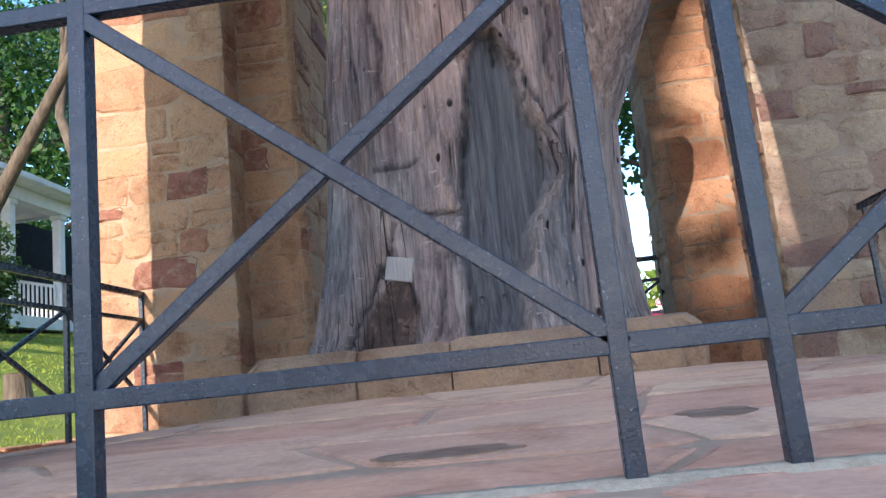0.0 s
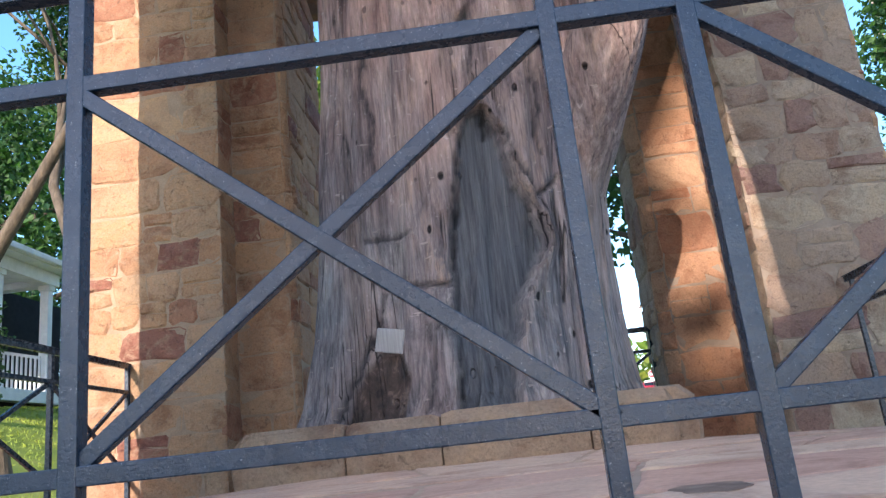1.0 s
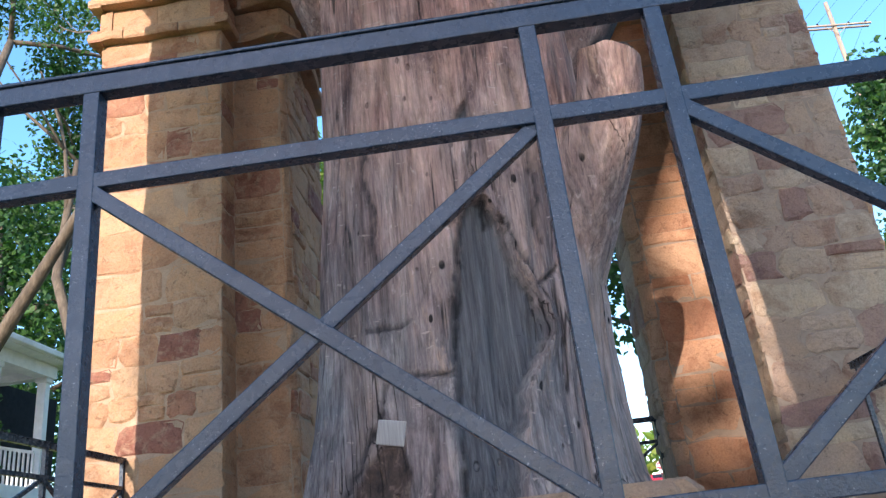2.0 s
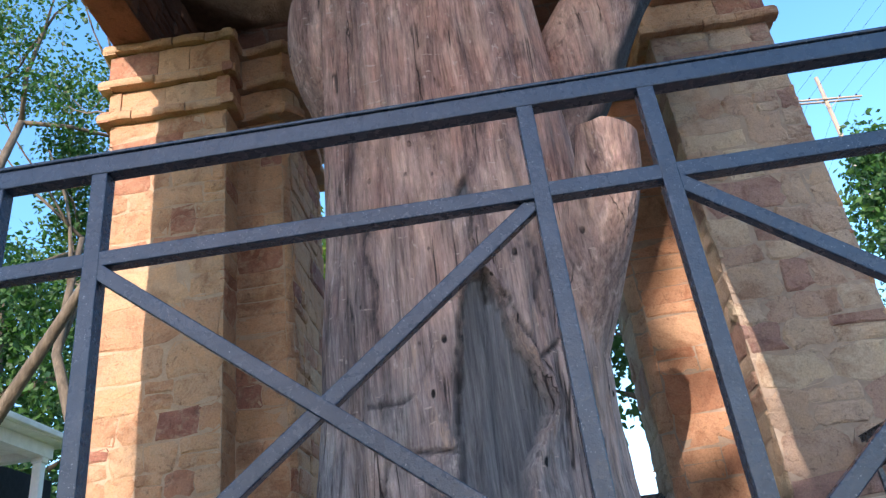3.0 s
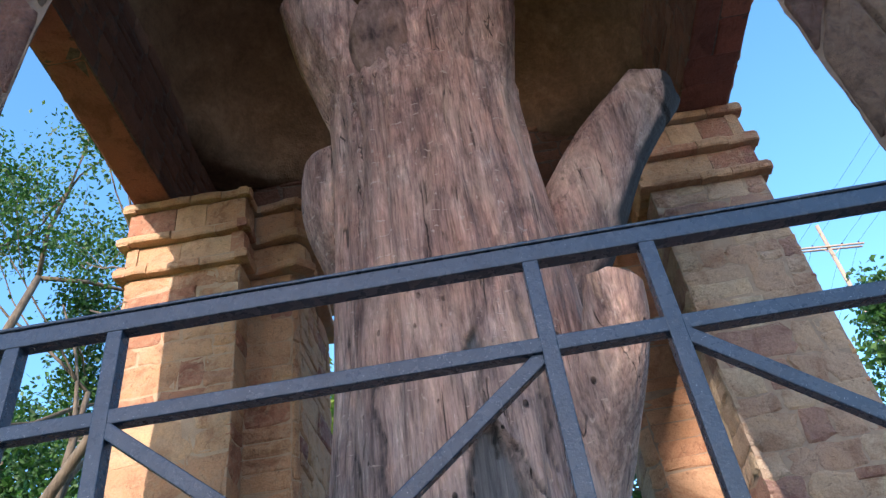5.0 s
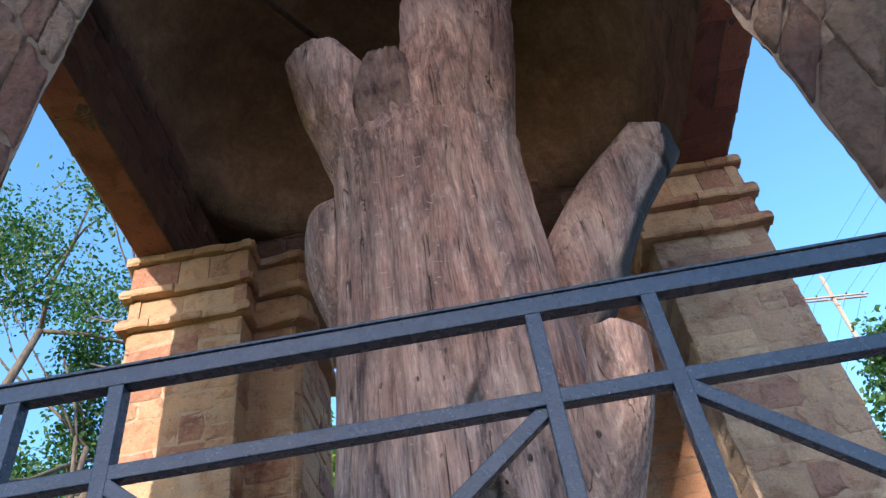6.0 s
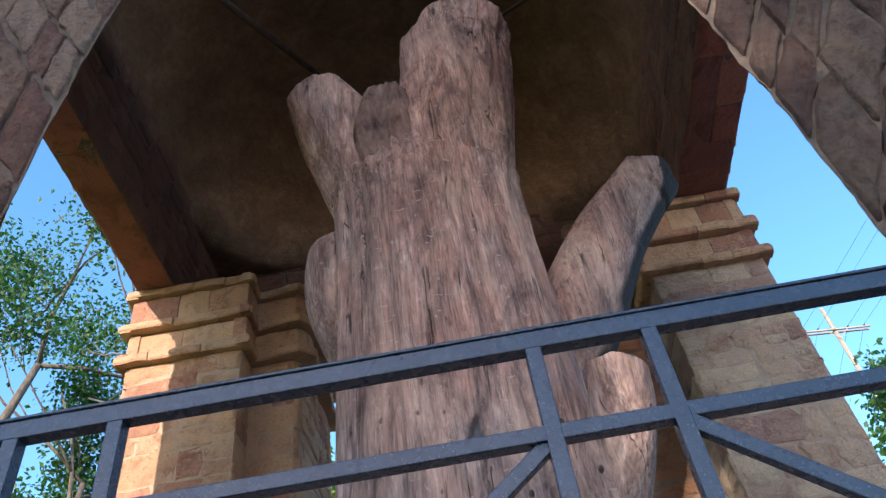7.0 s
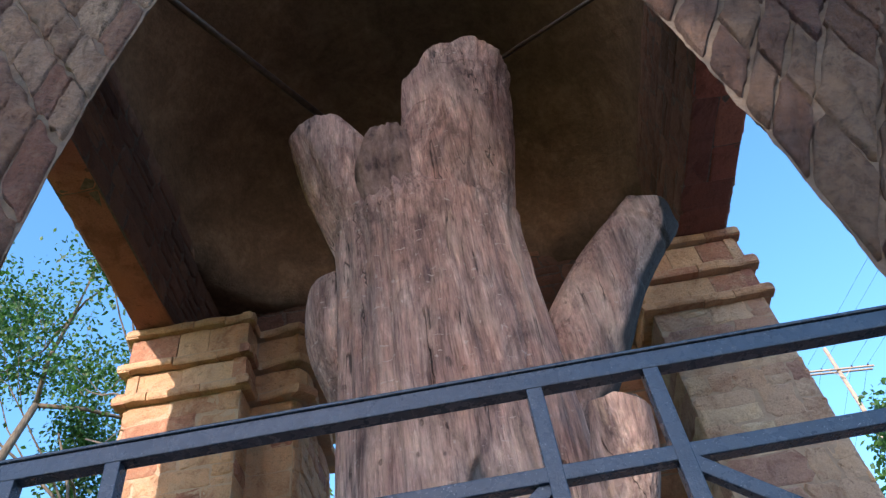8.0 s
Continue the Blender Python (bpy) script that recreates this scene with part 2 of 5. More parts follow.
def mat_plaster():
    """Dark brown plaster with soft stains."""
    m = Mat("dark_brown_plaster", 0.95)
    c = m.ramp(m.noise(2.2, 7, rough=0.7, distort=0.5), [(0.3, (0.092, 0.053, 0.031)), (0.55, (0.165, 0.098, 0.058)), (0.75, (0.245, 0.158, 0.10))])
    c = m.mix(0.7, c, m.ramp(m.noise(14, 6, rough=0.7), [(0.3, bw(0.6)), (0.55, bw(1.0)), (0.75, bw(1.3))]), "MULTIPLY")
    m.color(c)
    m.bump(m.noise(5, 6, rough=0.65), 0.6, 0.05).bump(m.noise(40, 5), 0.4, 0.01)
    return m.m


M_PLASTER = mat_plaster()


def mat_ground():
    m = Mat("lawn_and_added_path", 0.95)
    n = m.noise(1.3, 6, rough=0.65)
    lawn = m.ramp(n, [(0.3, (0.11, 0.16, 0.012)), (0.55, (0.20, 0.245, 0.022)), (0.75, (0.30, 0.29, 0.06))])
    # unseen path added beside the lawn, toned to cut green bounce and reflections
    path = m.ramp(n, [(0.3, (0.12, 0.105, 0.095)), (0.6, (0.17, 0.15, 0.135)), (0.8, (0.21, 0.185, 0.165))])
    c = m.node("ShaderNodeTexCoord")
    sep = m.node("ShaderNodeSeparateXYZ")
    m.link(c.outputs["Object"], sep.inputs[0])
    r = m.node("ShaderNodeMapRange")
    r.inputs["From Min"].default_value, r.inputs["From Max"].default_value = -3.9, -3.3
    m.link(sep.outputs["X"], r.inputs["Value"])
    m.color(m.mix(r.outputs[0], lawn, path))
    m.bump(n, 0.8, 0.05)
    return m.m


M_GRASS = mat_ground()
M_BLADE = mat_simple("grass_blades", [(0.3, (0.12, 0.19, 0.012)), (0.7, (0.31, 0.36, 0.03))], 3.0, 0.7, (1, 1, 1), 0, 0)
M_ASPHALT = mat_simple("asphalt", [(0.3, (0.16, 0.155, 0.15)), (0.7, (0.24, 0.235, 0.225))], 3, 0.9)
M_WHITE = mat_simple("white_paint", [(0.3, (0.62, 0.63, 0.64)), (0.7, (0.80, 0.80, 0.80))], 4, 0.55, (1, 1, 1), 0.1, 0.003)
M_ROOFING = mat_simple("grey_shingles", [(0.3, (0.10, 0.10, 0.105)), (0.7, (0.18, 0.18, 0.185))], 30, 0.9)
# porch shade put into the siding's colour; wires and insulators use it too
M_DARK = mat_simple("porch_shade_and_black", [(0.3, (0.010, 0.010, 0.012)), (0.7, (0.020, 0.020, 0.022))], 6, 0.85, gloss=0.1)
M_BARK = mat_simple("bark", [(0.3, (0.05, 0.037, 0.025)), (0.5, (0.095, 0.072, 0.048)), (0.75, (0.165, 0.13, 0.09))], 14, 0.9, (1, 1, 0.25), 0.8, 0.03)
M_POLE = mat_simple("pole_wood", [(0.3, (0.22, 0.165, 0.12)), (0.7, (0.34, 0.27, 0.20))], 10, 0.85, (1, 1, 0.1))
M_RED = mat_simple("red_car_paint", [(0.3, (0.36, 0.016, 0.03)), (0.7, (0.42, 0.022, 0.035))], 3, 0.3, (1, 1, 1), 0, 0)
M_SIGN = mat_simple("red_sign_paint", [(0.3, (0.42, 0.02, 0.03)), (0.7, (0.48, 0.03, 0.04))], 3, 0.4, (1, 1, 1), 0, 0)
M_GLASS = mat_simple("dark_glass", [(0.3, (0.012, 0.014, 0.016)), (0.7, (0.02, 0.022, 0.025))], 3, 0.08, (1, 1, 1), 0, 0)
M_RUBBER = mat_simple("black_rubber", [(0.3, (0.015, 0.015, 0.015)), (0.7, (0.03, 0.03, 0.03))], 20, 0.8)
M_RUSTROD = mat_simple("rusted_iron", [(0.3, (0.030, 0.017, 0.011)), (0.7, (0.085, 0.05, 0.032))], 20, 0.55, (1, 1, 1), 0.3, 0.003, 0.3)


def mat_leaf(name, stops):
    m = Mat(name, 0.55)
    geo = m.node("ShaderNodeNewGeometry")
    c = m.ramp(geo.outputs["Random Per Island"], stops)
    m.color(c)
    tr = m.node("ShaderNodeBsdfTranslucent")
    m.link(m.mix(1.0, c, (1.05, 1.3, 0.65), "MULTIPLY"), tr.inputs[0])
    mx = m.node("ShaderNodeMixShader", Fac=0.4)
    out = m.t.nodes["Material Output"]
    m.link(m.b.outputs[0], mx.inputs[1])
    m.link(tr.outputs[0], mx.inputs[2])
    m.link(mx.outputs[0], out.inputs[0])
    return m.m


M_LEAF = mat_leaf("green_leaves", [(0.0, (0.016, 0.055, 0.016)), (0.5, (0.030, 0.088, 0.018)), (1.0, (0.060, 0.135, 0.022))])
M_LEAF_Y = mat_leaf("yellow_green_leaves", [(0.0, (0.08, 0.15, 0.02)), (0.5, (0.14, 0.22, 0.03)), (1.0, (0.24, 0.27, 0.04))])
M_LEAF_D = mat_leaf("dark_leaves", [(0.0, (0.018, 0.05, 0.014)), (0.5, (0.035, 0.085, 0.02)), (1.0, (0.06, 0.12, 0.03))])

# ---------------------------------------------------------------- building helpers


def mesh_of(name, verts, faces, material, smooth=False):
    me = bpy.data.meshes.new(name)
    me.from_pydata([tuple(v) for v in verts], [], faces)
    me.materials.append(material)
    if smooth:
        me.polygons.foreach_set("use_smooth", [True] * len(me.polygons))
    me.update()
    return me


def piece(name, verts, faces, material, parent=None, label="", smooth=False):
    ob = new(name, mesh_of(name, verts, faces, material, smooth))
    if parent is not None:
        ob.parent = parent
    return tagged(ob, label)


def part(name, bm, material, parent=None, label="", smooth=False):
    me = bpy.data.meshes.new(name)
    bm.to_mesh(me)
    bm.free()
    me.materials.append(material)
    if smooth:
        me.polygons.foreach_set("use_smooth", [True] * len(me.polygons))
    ob = new(name, me)
    if parent is not None:
        ob.parent = parent
    return tagged(ob, label)


def add_box(bm, lo, hi, bevel=0.0, m=None):
    c = [(a + b) / 2 for a, b in zip(lo, hi)]
    s = [abs(b - a) for a, b in zip(lo, hi)]
    mat = Matrix.Translation(c) @ Matrix.Diagonal((*s, 1))
    if m is not None:
        mat = m @ mat
    r = bmesh.ops.create_cube(bm, size=1, matrix=mat)
    if bevel:
        es = list({e for v in r["verts"] for e in v.link_edges})
        bmesh.ops.bevel(bm, geom=es, offset=bevel, segments=2, affect="EDGES", profile=0.5)


def box(name, lo, hi, material, parent=None, bevel=0.0, label="", m=None):
    bm = bmesh.new()
    add_box(bm, lo, hi, bevel, m)
    return part(name, bm, material, parent, label)


def bar(name, a, b, w, d, material, parent, up=Vector((0, 1, 0)), bevel=0.002, label=""):
    """A square bar from a to b, w across and d along the direction up."""
    a, b = Vector(a), Vector(b)
    z = (b - a).normalized()
    y = (up - z * up.dot(z)).normalized()
    x = y.cross(z)
    m = Matrix((x, y, z)).transposed().to_4x4()
    m.translation = (a + b) / 2
    h = (b - a).length / 2
    return box(name, (-w / 2, -d / 2, -h), (w / 2, d / 2, h), material, parent, bevel, label, m)


def prism(name, poly, z0, z1, material, parent=None, label=""):
    n = len(poly)
    vs = [(x, y, z0) for x, y in poly] + [(x, y, z1) for x, y in poly]
    fs = [tuple(range(n))[::-1], tuple(range(n, 2 * n))] + [(i, (i + 1) % n, n + (i + 1) % n, n + i) for i in range(n)]
    ob = piece(name, vs, fs, material, parent, label)
    bm = bmesh.new()
    bm.from_mesh(ob.data)
    bmesh.ops.recalc_face_normals(bm, faces=bm.faces)
    bm.to_mesh(ob.data)
    bm.free()
    return ob


def tube(rings, closed_ends=True):
    """Verts and faces of a skin over rings of equal length."""
    n = len(rings[0])
    vs = [v for r in rings for v in r]
    fs = []
    for k in range(len(rings) - 1):
        for i in range(n):
            j = (i + 1) % n
            fs.append((k * n + i, k * n + j, (k + 1) * n + j, (k + 1) * n + i))
    if closed_ends:
        fs.append(tuple(range(n))[::-1])
        fs.append(tuple((len(rings) - 1) * n + i for i in range(n)))
    return vs, fs


def limb_rings(points, radii, sides):
    rings = []
    pts = [Vector(p) for p in points]
    for k, p in enumerate(pts):
        d = (pts[min(k + 1, len(pts) - 1)] - pts[max(k - 1, 0)]).normalized()
        x = d.orthogonal().normalized() if abs(d.z) > 0.95 else d.cross(Vector((0, 0, 1))).normalized()
        y = d.cross(x)
        rings.append([p + (x * math.cos(6.2832 * i / sides) + y * math.sin(6.2832 * i / sides)) * radii[k] for i in range(sides)])
    return rings


# ---------------------------------------------------------------- ground


def ground_z(x, y):
    left = max(0.0, min(1.0, (-x - 3.4) / 5.5))
    left = left * left * (3 - 2 * left)
    back = max(0.0, y - 9.0)
    return -0.02 + 1.6 * left + 0.050 * back - 0.25 * max(0.0, min(1.0, (1.0 - y) / 1.5)) * (1 - left)


def build_ground():
    xs = [-900, -400, -150, -80, -50, -35] + [-26 + 0.5 * i for i in range(105)] + [35, 50, 80, 150, 400, 900]
    ys = [-900, -300, -100, -40, -20] + [-10 + 0.5 * i for i in range(81)] + [36, 45, 60, 90, 150, 300, 900]
    vs = []
    for y in ys:
        for x in xs:
            z = ground_z(max(x, -40), min(y, 160))
            if abs(x) < 30 and abs(y) < 32:
                z += 0.03 * noise.noise((x * 1.3, y * 1.3, 0))
            vs.append((x, y, z))
    w = len(xs)
    fs = [(j * w + i, j * w + i + 1, (j + 1) * w + i + 1, (j + 1) * w + i) for j in range(len(ys) - 1) for i in range(w - 1)]
    return tagged(piece("ground", vs, fs, M_GRASS, smooth=True), "sunlit yellow-green lawn rising towards the houses", "ground", kind="structure")


build_ground()

# ---------------------------------------------------------------- the stone shelter
XL0, XL1, XR0, XR1 = -3.10, -2.02, 1.85, 2.88      # outer and inner faces of the side walls
YF, YJ, YB, YBO = 1.50, 5.36, 6.20, 6.90           # front face, jamb of the side openings, back wall inside and outside
CAP0, CAP1 = 4.70, 5.60


def floor_z(x, y):
    r = max(abs(x + 0.1) / 3.1, abs(y - 4.2) / 3.2)
    return 0.125 - 0.11 * max(0.0, min(1.0, (r - 0.25) / 0.75))


def stone_shape(u0, u1, v0, v1, rng, gap, rough, proud):
    """Outline of a squared rubble stone in its wall's plane: points of rim, face and middle, with their depth."""
    w, h = u1 - u0, v1 - v0
    g = gap * rng.uniform(0.6, 1.3)
    u0, u1, v0, v1 = u0 + g / 2, u1 - g / 2, v0 + g / 2, v1 - g / 2
    r = min(w, h) * rng.uniform(0.06, 0.06 + 0.16 * rough)
    base = [(u0 + r, v0), ((u0 + u1) / 2, v0), (u1 - r, v0), (u1, v0 + r), (u1, (v0 + v1) / 2), (u1, v1 - r),
            (u1 - r, v1), ((u0 + u1) / 2, v1), (u0 + r, v1), (u0, v1 - r), (u0, (v0 + v1) / 2), (u0, v0 + r)]
    j = min(w, h) * 0.10 * rough
    rim = [(u + rng.uniform(-j, j), v + rng.uniform(-j, j)) for u, v in base]
    cu, cv = (u0 + u1) / 2, (v0 + v1) / 2
    b = min(0.022, 0.16 * min(w, h))
    d = proud * rng.uniform(0.3, 1.3)
    tilt, lift = rng.uniform(-1, 1) * 0.012, rng.uniform(-1, 1) * 0.012
    inner = []
    for u, v in rim:
        k = b / max(0.02, math.hypot(u - cu, v - cv))
        inner.append((u + (cu - u) * k, v + (cv - v) * k))
    pts = [(u, v, -0.03) for u, v in rim]
    pts += [(u, v, d * 0.35) for u, v in rim]
    pts += [(u, v, d + tilt * (u - cu) / w + lift * (v - cv) / h + rng.uniform(-0.004, 0.004)) for u, v in inner]
    pts.append((cu, cv, d + rng.uniform(0.0, 0.012)))
    return pts


STONE_FACES = [(k * 12 + i, k * 12 + (i + 1) % 12, (k + 1) * 12 + (i + 1) % 12, (k + 1) * 12 + i) for k in range(2) for i in range(12)]
STONE_FACES += [(24 + i, 24 + (i + 1) % 12, 36) for i in range(12)]


def courses(width, height, rng, small=0.16, large=0.32, edge0=None, edge1=None):
    """Rectangles of rubble courses over a face."""
    cells, v = [], 0.0
    while v < height - 0.02:
        h = rng.uniform(small, large)
        if height - v - h < small * 0.7:
            h = height - v
        lo = edge0(v + h / 2) if edge0 else 0.0
        hi = edge1(v + h / 2) if edge1 else width
        u = lo
        while u < hi - 0.02:
            w = h * rng.uniform(0.85, 2.3)
            if hi - u - w < h * 0.6:
                w = hi - u
            if rng.random() < 0.18 and h > 0.2:
                s = h * rng.uniform(0.4, 0.6)
                cells += [(u, u + w, v, v + s), (u, u + w, v + s, v + h)]
            elif rng.random() < 0.15 and w > 0.35:
                s, q = w * rng.uniform(0.4, 0.6), h * rng.uniform(0.4, 0.6)
                cells += [(u, u + s, v, v + h), (u + s, u + w, v, v + q), (u + s, u + w, v + q, v + h)]
            else:
                cells.append((u, u + w, v, v + h))
            u += w
        v += h
    return cells


LATER = []     # stones of the walls, laid last


def stone_face(wall, origin, along, up, out, width, height, seed, gap=0.014, rough=0.6, proud=0.012, small=0.16, large=0.32, joined=False, edge0=None, edge1=None, material=None):
    LATER.append((wall, Vector(origin), Vector(along), Vector(up), Vector(out), width, height, seed, gap, rough, proud, small, large, joined, edge0, edge1, material or (M_STONE_JOINED if joined else M_STONE)))


def lay_stones():
    for wall, o, a, up, out, width, height, seed, gap, rough, proud, small, large, joined, e0, e1, material in LATER:
        rng = random.Random(seed)
        allv, allf = [], []
        flip = a.cross(up).dot(out) < 0
        for cell in courses(width, height, rng, small, large, e0, e1):
            pts = stone_shape(*cell, rng, gap, rough, proud)
            if joined:
                n = len(allv)
                allv += [o + a * u + up * v + out * d for u, v, d in pts]
                allf += [tuple(n + i for i in (f[::-1] if flip else f)) for f in STONE_FACES]
            else:
                cu, cv = (cell[0] + cell[1]) / 2, (cell[2] + cell[3]) / 2
                vs = [o + a * u + up * v + out * d for u, v, d in pts]
                ob = piece("stone", vs, [f[::-1] for f in STONE_FACES] if flip else STONE_FACES, material, wall)
        if joined:
            ob = piece("stones", allv, allf, material, wall)
            ob["kind"] = "stuff"


def wall_thing(name, label):
    e = new(name)
    return tagged(e, label, "wall", kind="structure")


def offset(poly, d):
    """Grow a right-angled outline by d."""
    n, res = len(poly), []
    area = sum(poly[i][0] * poly[(i + 1) % n][1] - poly[(i + 1) % n][0] * poly[i][1] for i in range(n))
    s = 1 if area > 0 else -1
    for i in range(n):
        p0, p1, p2 = Vector(poly[i - 1]), Vector(poly[i]), Vector(poly[(i + 1) % n])
        e1, e2 = (p1 - p0).normalized(), (p2 - p1).normalized()
        n1, n2 = Vector((e1.y, -e1.x)) * s, Vector((e2.y, -e2.x)) * s
        res.append(tuple(p1 + (n1 + n2) * d))
    return res


def moulding(wall, poly, z0, z1, out, seed, sides):
    """A projecting course: a core and the single rounded stones along the sides that can be seen."""
    rng = random.Random(seed)
    prism("course_core", offset(poly, out - 0.03), z0 + 0.008, z1 - 0.004, M_MORTAR, wall)
    pts = offset(poly, out)
    inn = offset(poly, out - 0.16)
    n = len(poly)
    for i in sides:
        a, b = Vector(pts[i]), Vector(pts[(i + 1) % n])
        c = Vector(inn[i])
        d = (b - a).normalized()
        nrm = Vector((d.y, -d.x))
        if nrm.dot(a - c) < 0:
            nrm = -nrm
        length, u = (b - a).length, 0.0
        while u < length - 0.01:
            w = rng.uniform(0.28, 0.55)
            if length - u - w < 0.2:
                w = length - u
            p, q = a + d * (u + 0.004), a + d * (u + w - 0.004)
            k = rng.uniform(-0.018, 0.014)
            t0, t1 = z0 + rng.uniform(-0.008, 0.008), z1 + rng.uniform(-0.008, 0.008)
            prof = [(-0.12, t0), (k - 0.012, t0), (k, t0 + 0.02), (k, t1 - 0.025), (k - 0.02, t1), (-0.12, t1)]
            ends = []
            for f in (0, 0.33, 0.67, 1):
                s = p + (q - p) * f
                jj = rng.uniform(-0.009, 0.009) if 0 < f < 1 else -0.006
                ends.append([(*(s + nrm * (o + (jj if o > -0.1 else 0))), z + (jj * 0.5)) for o, z in prof])
            vs = [v for e in ends for v in e]
            m = len(prof)
            fs = [(r * m + j, r * m + (j + 1) % m, (r + 1) * m + (j + 1) % m, (r + 1) * m + j) for r in range(3) for j in range(m)]
            fs += [tuple(range(m))[::-1], tuple(3 * m + j for j in range(m))]
            piece("stone", vs, fs, M_STONE, wall)
            u += w


Z = Vector((0, 0, 1))
X = Vector((1, 0, 0))
Y = Vector((0, 1, 0))


def back_pier(name, s, x_out, x_in, x_open, YB, cut, seed, rough, gap, stone, mortar, small=0.16, large=0.30):
    """An angled corner pier. s is -1 for the side towards negative x."""
    wall = wall_thing(name, "angled corner pier of squared tan and red sandstone with a stepped capital")
    edge = x_open - s * cut                      # the corner is cut back to a rough slanting face
    poly = [(x_out, YJ), (x_in, YJ), (x_in, YB), (x_open, YB), (edge, YB + 1.3 * cut), (edge, YBO), (x_out, YBO)]
    prism("core", poly, -0.1, CAP1, mortar, wall)
    h = CAP0 - 0.03
    lo, hi = min(x_out, x_in), max(x_out, x_in)
    stone_face(wall, (lo, YJ, 0.03), X, Z, -Y, hi - lo, h, seed, gap, rough, 0.009, *((0.19, 0.38) if s < 0 else (0.16, 0.31)), material=stone)
    stone_face(wall, (x_in, YJ, 0.03), Y, Z, X * -s, YB - YJ, h, seed + 1, gap, rough, material=stone)
    lo, hi = min(x_open, x_in), max(x_open, x_in)
    stone_face(wall, (lo, YB, 0.03), X, Z, -Y, hi - lo, h, seed + 2, gap * 0.7, rough * 0.6, 0.007, small, large, material=M_STONE if s < 0 else M_STONE_ORANGE)
    slant = Vector((edge - x_open, 1.3 * cut, 0)).normalized()
    stone_face(wall, (x_open, YB, 0.03), slant, Z, Vector((-s * slant.y, -abs(slant.x), 0)), 1.64 * cut, h, seed + 3, 0.010, 0.9, 0.016, 0.16, 0.34, material=M_STONE if s < 0 else M_STONE_ORANGE)
    stone_face(wall, (edge, YB + 1.3 * cut, 0.03), Y, Z, X * -s, YBO - YB - 1.3 * cut, h, seed + 5, gap, 0.9, 0.02, material=stone)
    stone_face(wall, (x_out, YJ, 0.03), Y, Z, X * s, YBO - YJ, h, seed + 4, gap, rough, joined=True)
    # the capital: three projecting courses with plain ones between them
    for k, (z0, z1, out) in enumerate(((CAP0, CAP0 + 0.10, 0.10), (CAP0 + 0.10, CAP0 + 0.37, 0.035), (CAP0 + 0.37, CAP0 + 0.47, 0.11),
                                       (CAP0 + 0.47, CAP1 - 0.10, 0.045), (CAP1 - 0.10, CAP1, 0.10))):
        moulding(wall, poly, z0, z1, out, seed + 10 + k, (0, 1, 2, 3, 4, 6))
    return wall


WALL_BL = back_pier("wall_back_left", -1, XL0, XL1, -1.60, 5.66, 0.05, 11, 0.9, 0.012, M_STONE, M_MORTAR)
WALL_BR = back_pier("wall_back_right", 1, XR1, XR0, 1.38, YB, 0.10, 37, 1.1, 0.013, M_STONE_PALE, M_GREY_MORTAR, 0.20, 0.34)


def rocky_stone(wall, place, s0, s1, r0, r1, rng, material):
    """A rough quarry-faced arch stone: place() carries its outline (up the edge, outwards, proud) into the wall."""
    g = rng.uniform(0.006, 0.014)
    s0, s1, r0, r1 = s0 + g * 1.5, s1 - g * 1.5, r0 + g, r1 - g
    ds, dr = s1 - s0, r1 - r0
    rim = []
    for (a, b), (c, d) in (((r0, s0), (r1, s0)), ((r1, s0), (r1, s1)), ((r1, s1), (r0, s1)), ((r0, s1), (r0, s0))):
        for f in (0.06, 0.28, 0.5, 0.72, 0.94):
            rim.append((a + (c - a) * f + rng.uniform(-0.05, 0.05) * dr * 0.5, b + (d - b) * f + rng.uniform(-0.07, 0.07) * ds))
    cr, cs = (r0 + r1) / 2, (s0 + s1) / 2
    n, lift, tip = len(rim), rng.uniform(0.006, 0.022), rng.uniform(-0.014, 0.014)
    rows = [[place(v, u, -0.014) for u, v in rim]]
    for f, k in ((1.0, 0.1), (0.95, 0.75), (0.78, 1.0), (0.52, 1.05), (0.26, 1.1)):
        row = []
        for u, v in rim:
            u, v = cr + (u - cr) * f, cs + (v - cs) * f
            h = 0.024 * noise.noise((u * 8 + lift * 900, v * 8, 1.0)) + 0.014 * noise.noise((u * 24, v * 24, 4.0))
            row.append(place(v, u, max(0.004, lift + 0.012 + h) * k + (tip * (u - cr) / dr if k > 0.9 else 0.0)))
        rows.append(row)
    vs = [v for row in rows for v in row] + [place(cs, cr, (lift + 0.012) * 1.1)]
    fs = [(k * n + i, k * n + (i + 1) % n, (k + 1) * n + (i + 1) % n, (k + 1) * n + i) for k in range(5) for i in range(n)]
    fs += [(5 * n + i, 5 * n + (i + 1) % n, 6 * n) for i in range(n)]
    if place(0, 1, 0).x < place(0, 0, 0).x:
        fs = [f[::-1] for f in fs]
    piece("stone", vs, fs, material, wall)


ARCH_STONES = []     # stones of the front arch, laid last


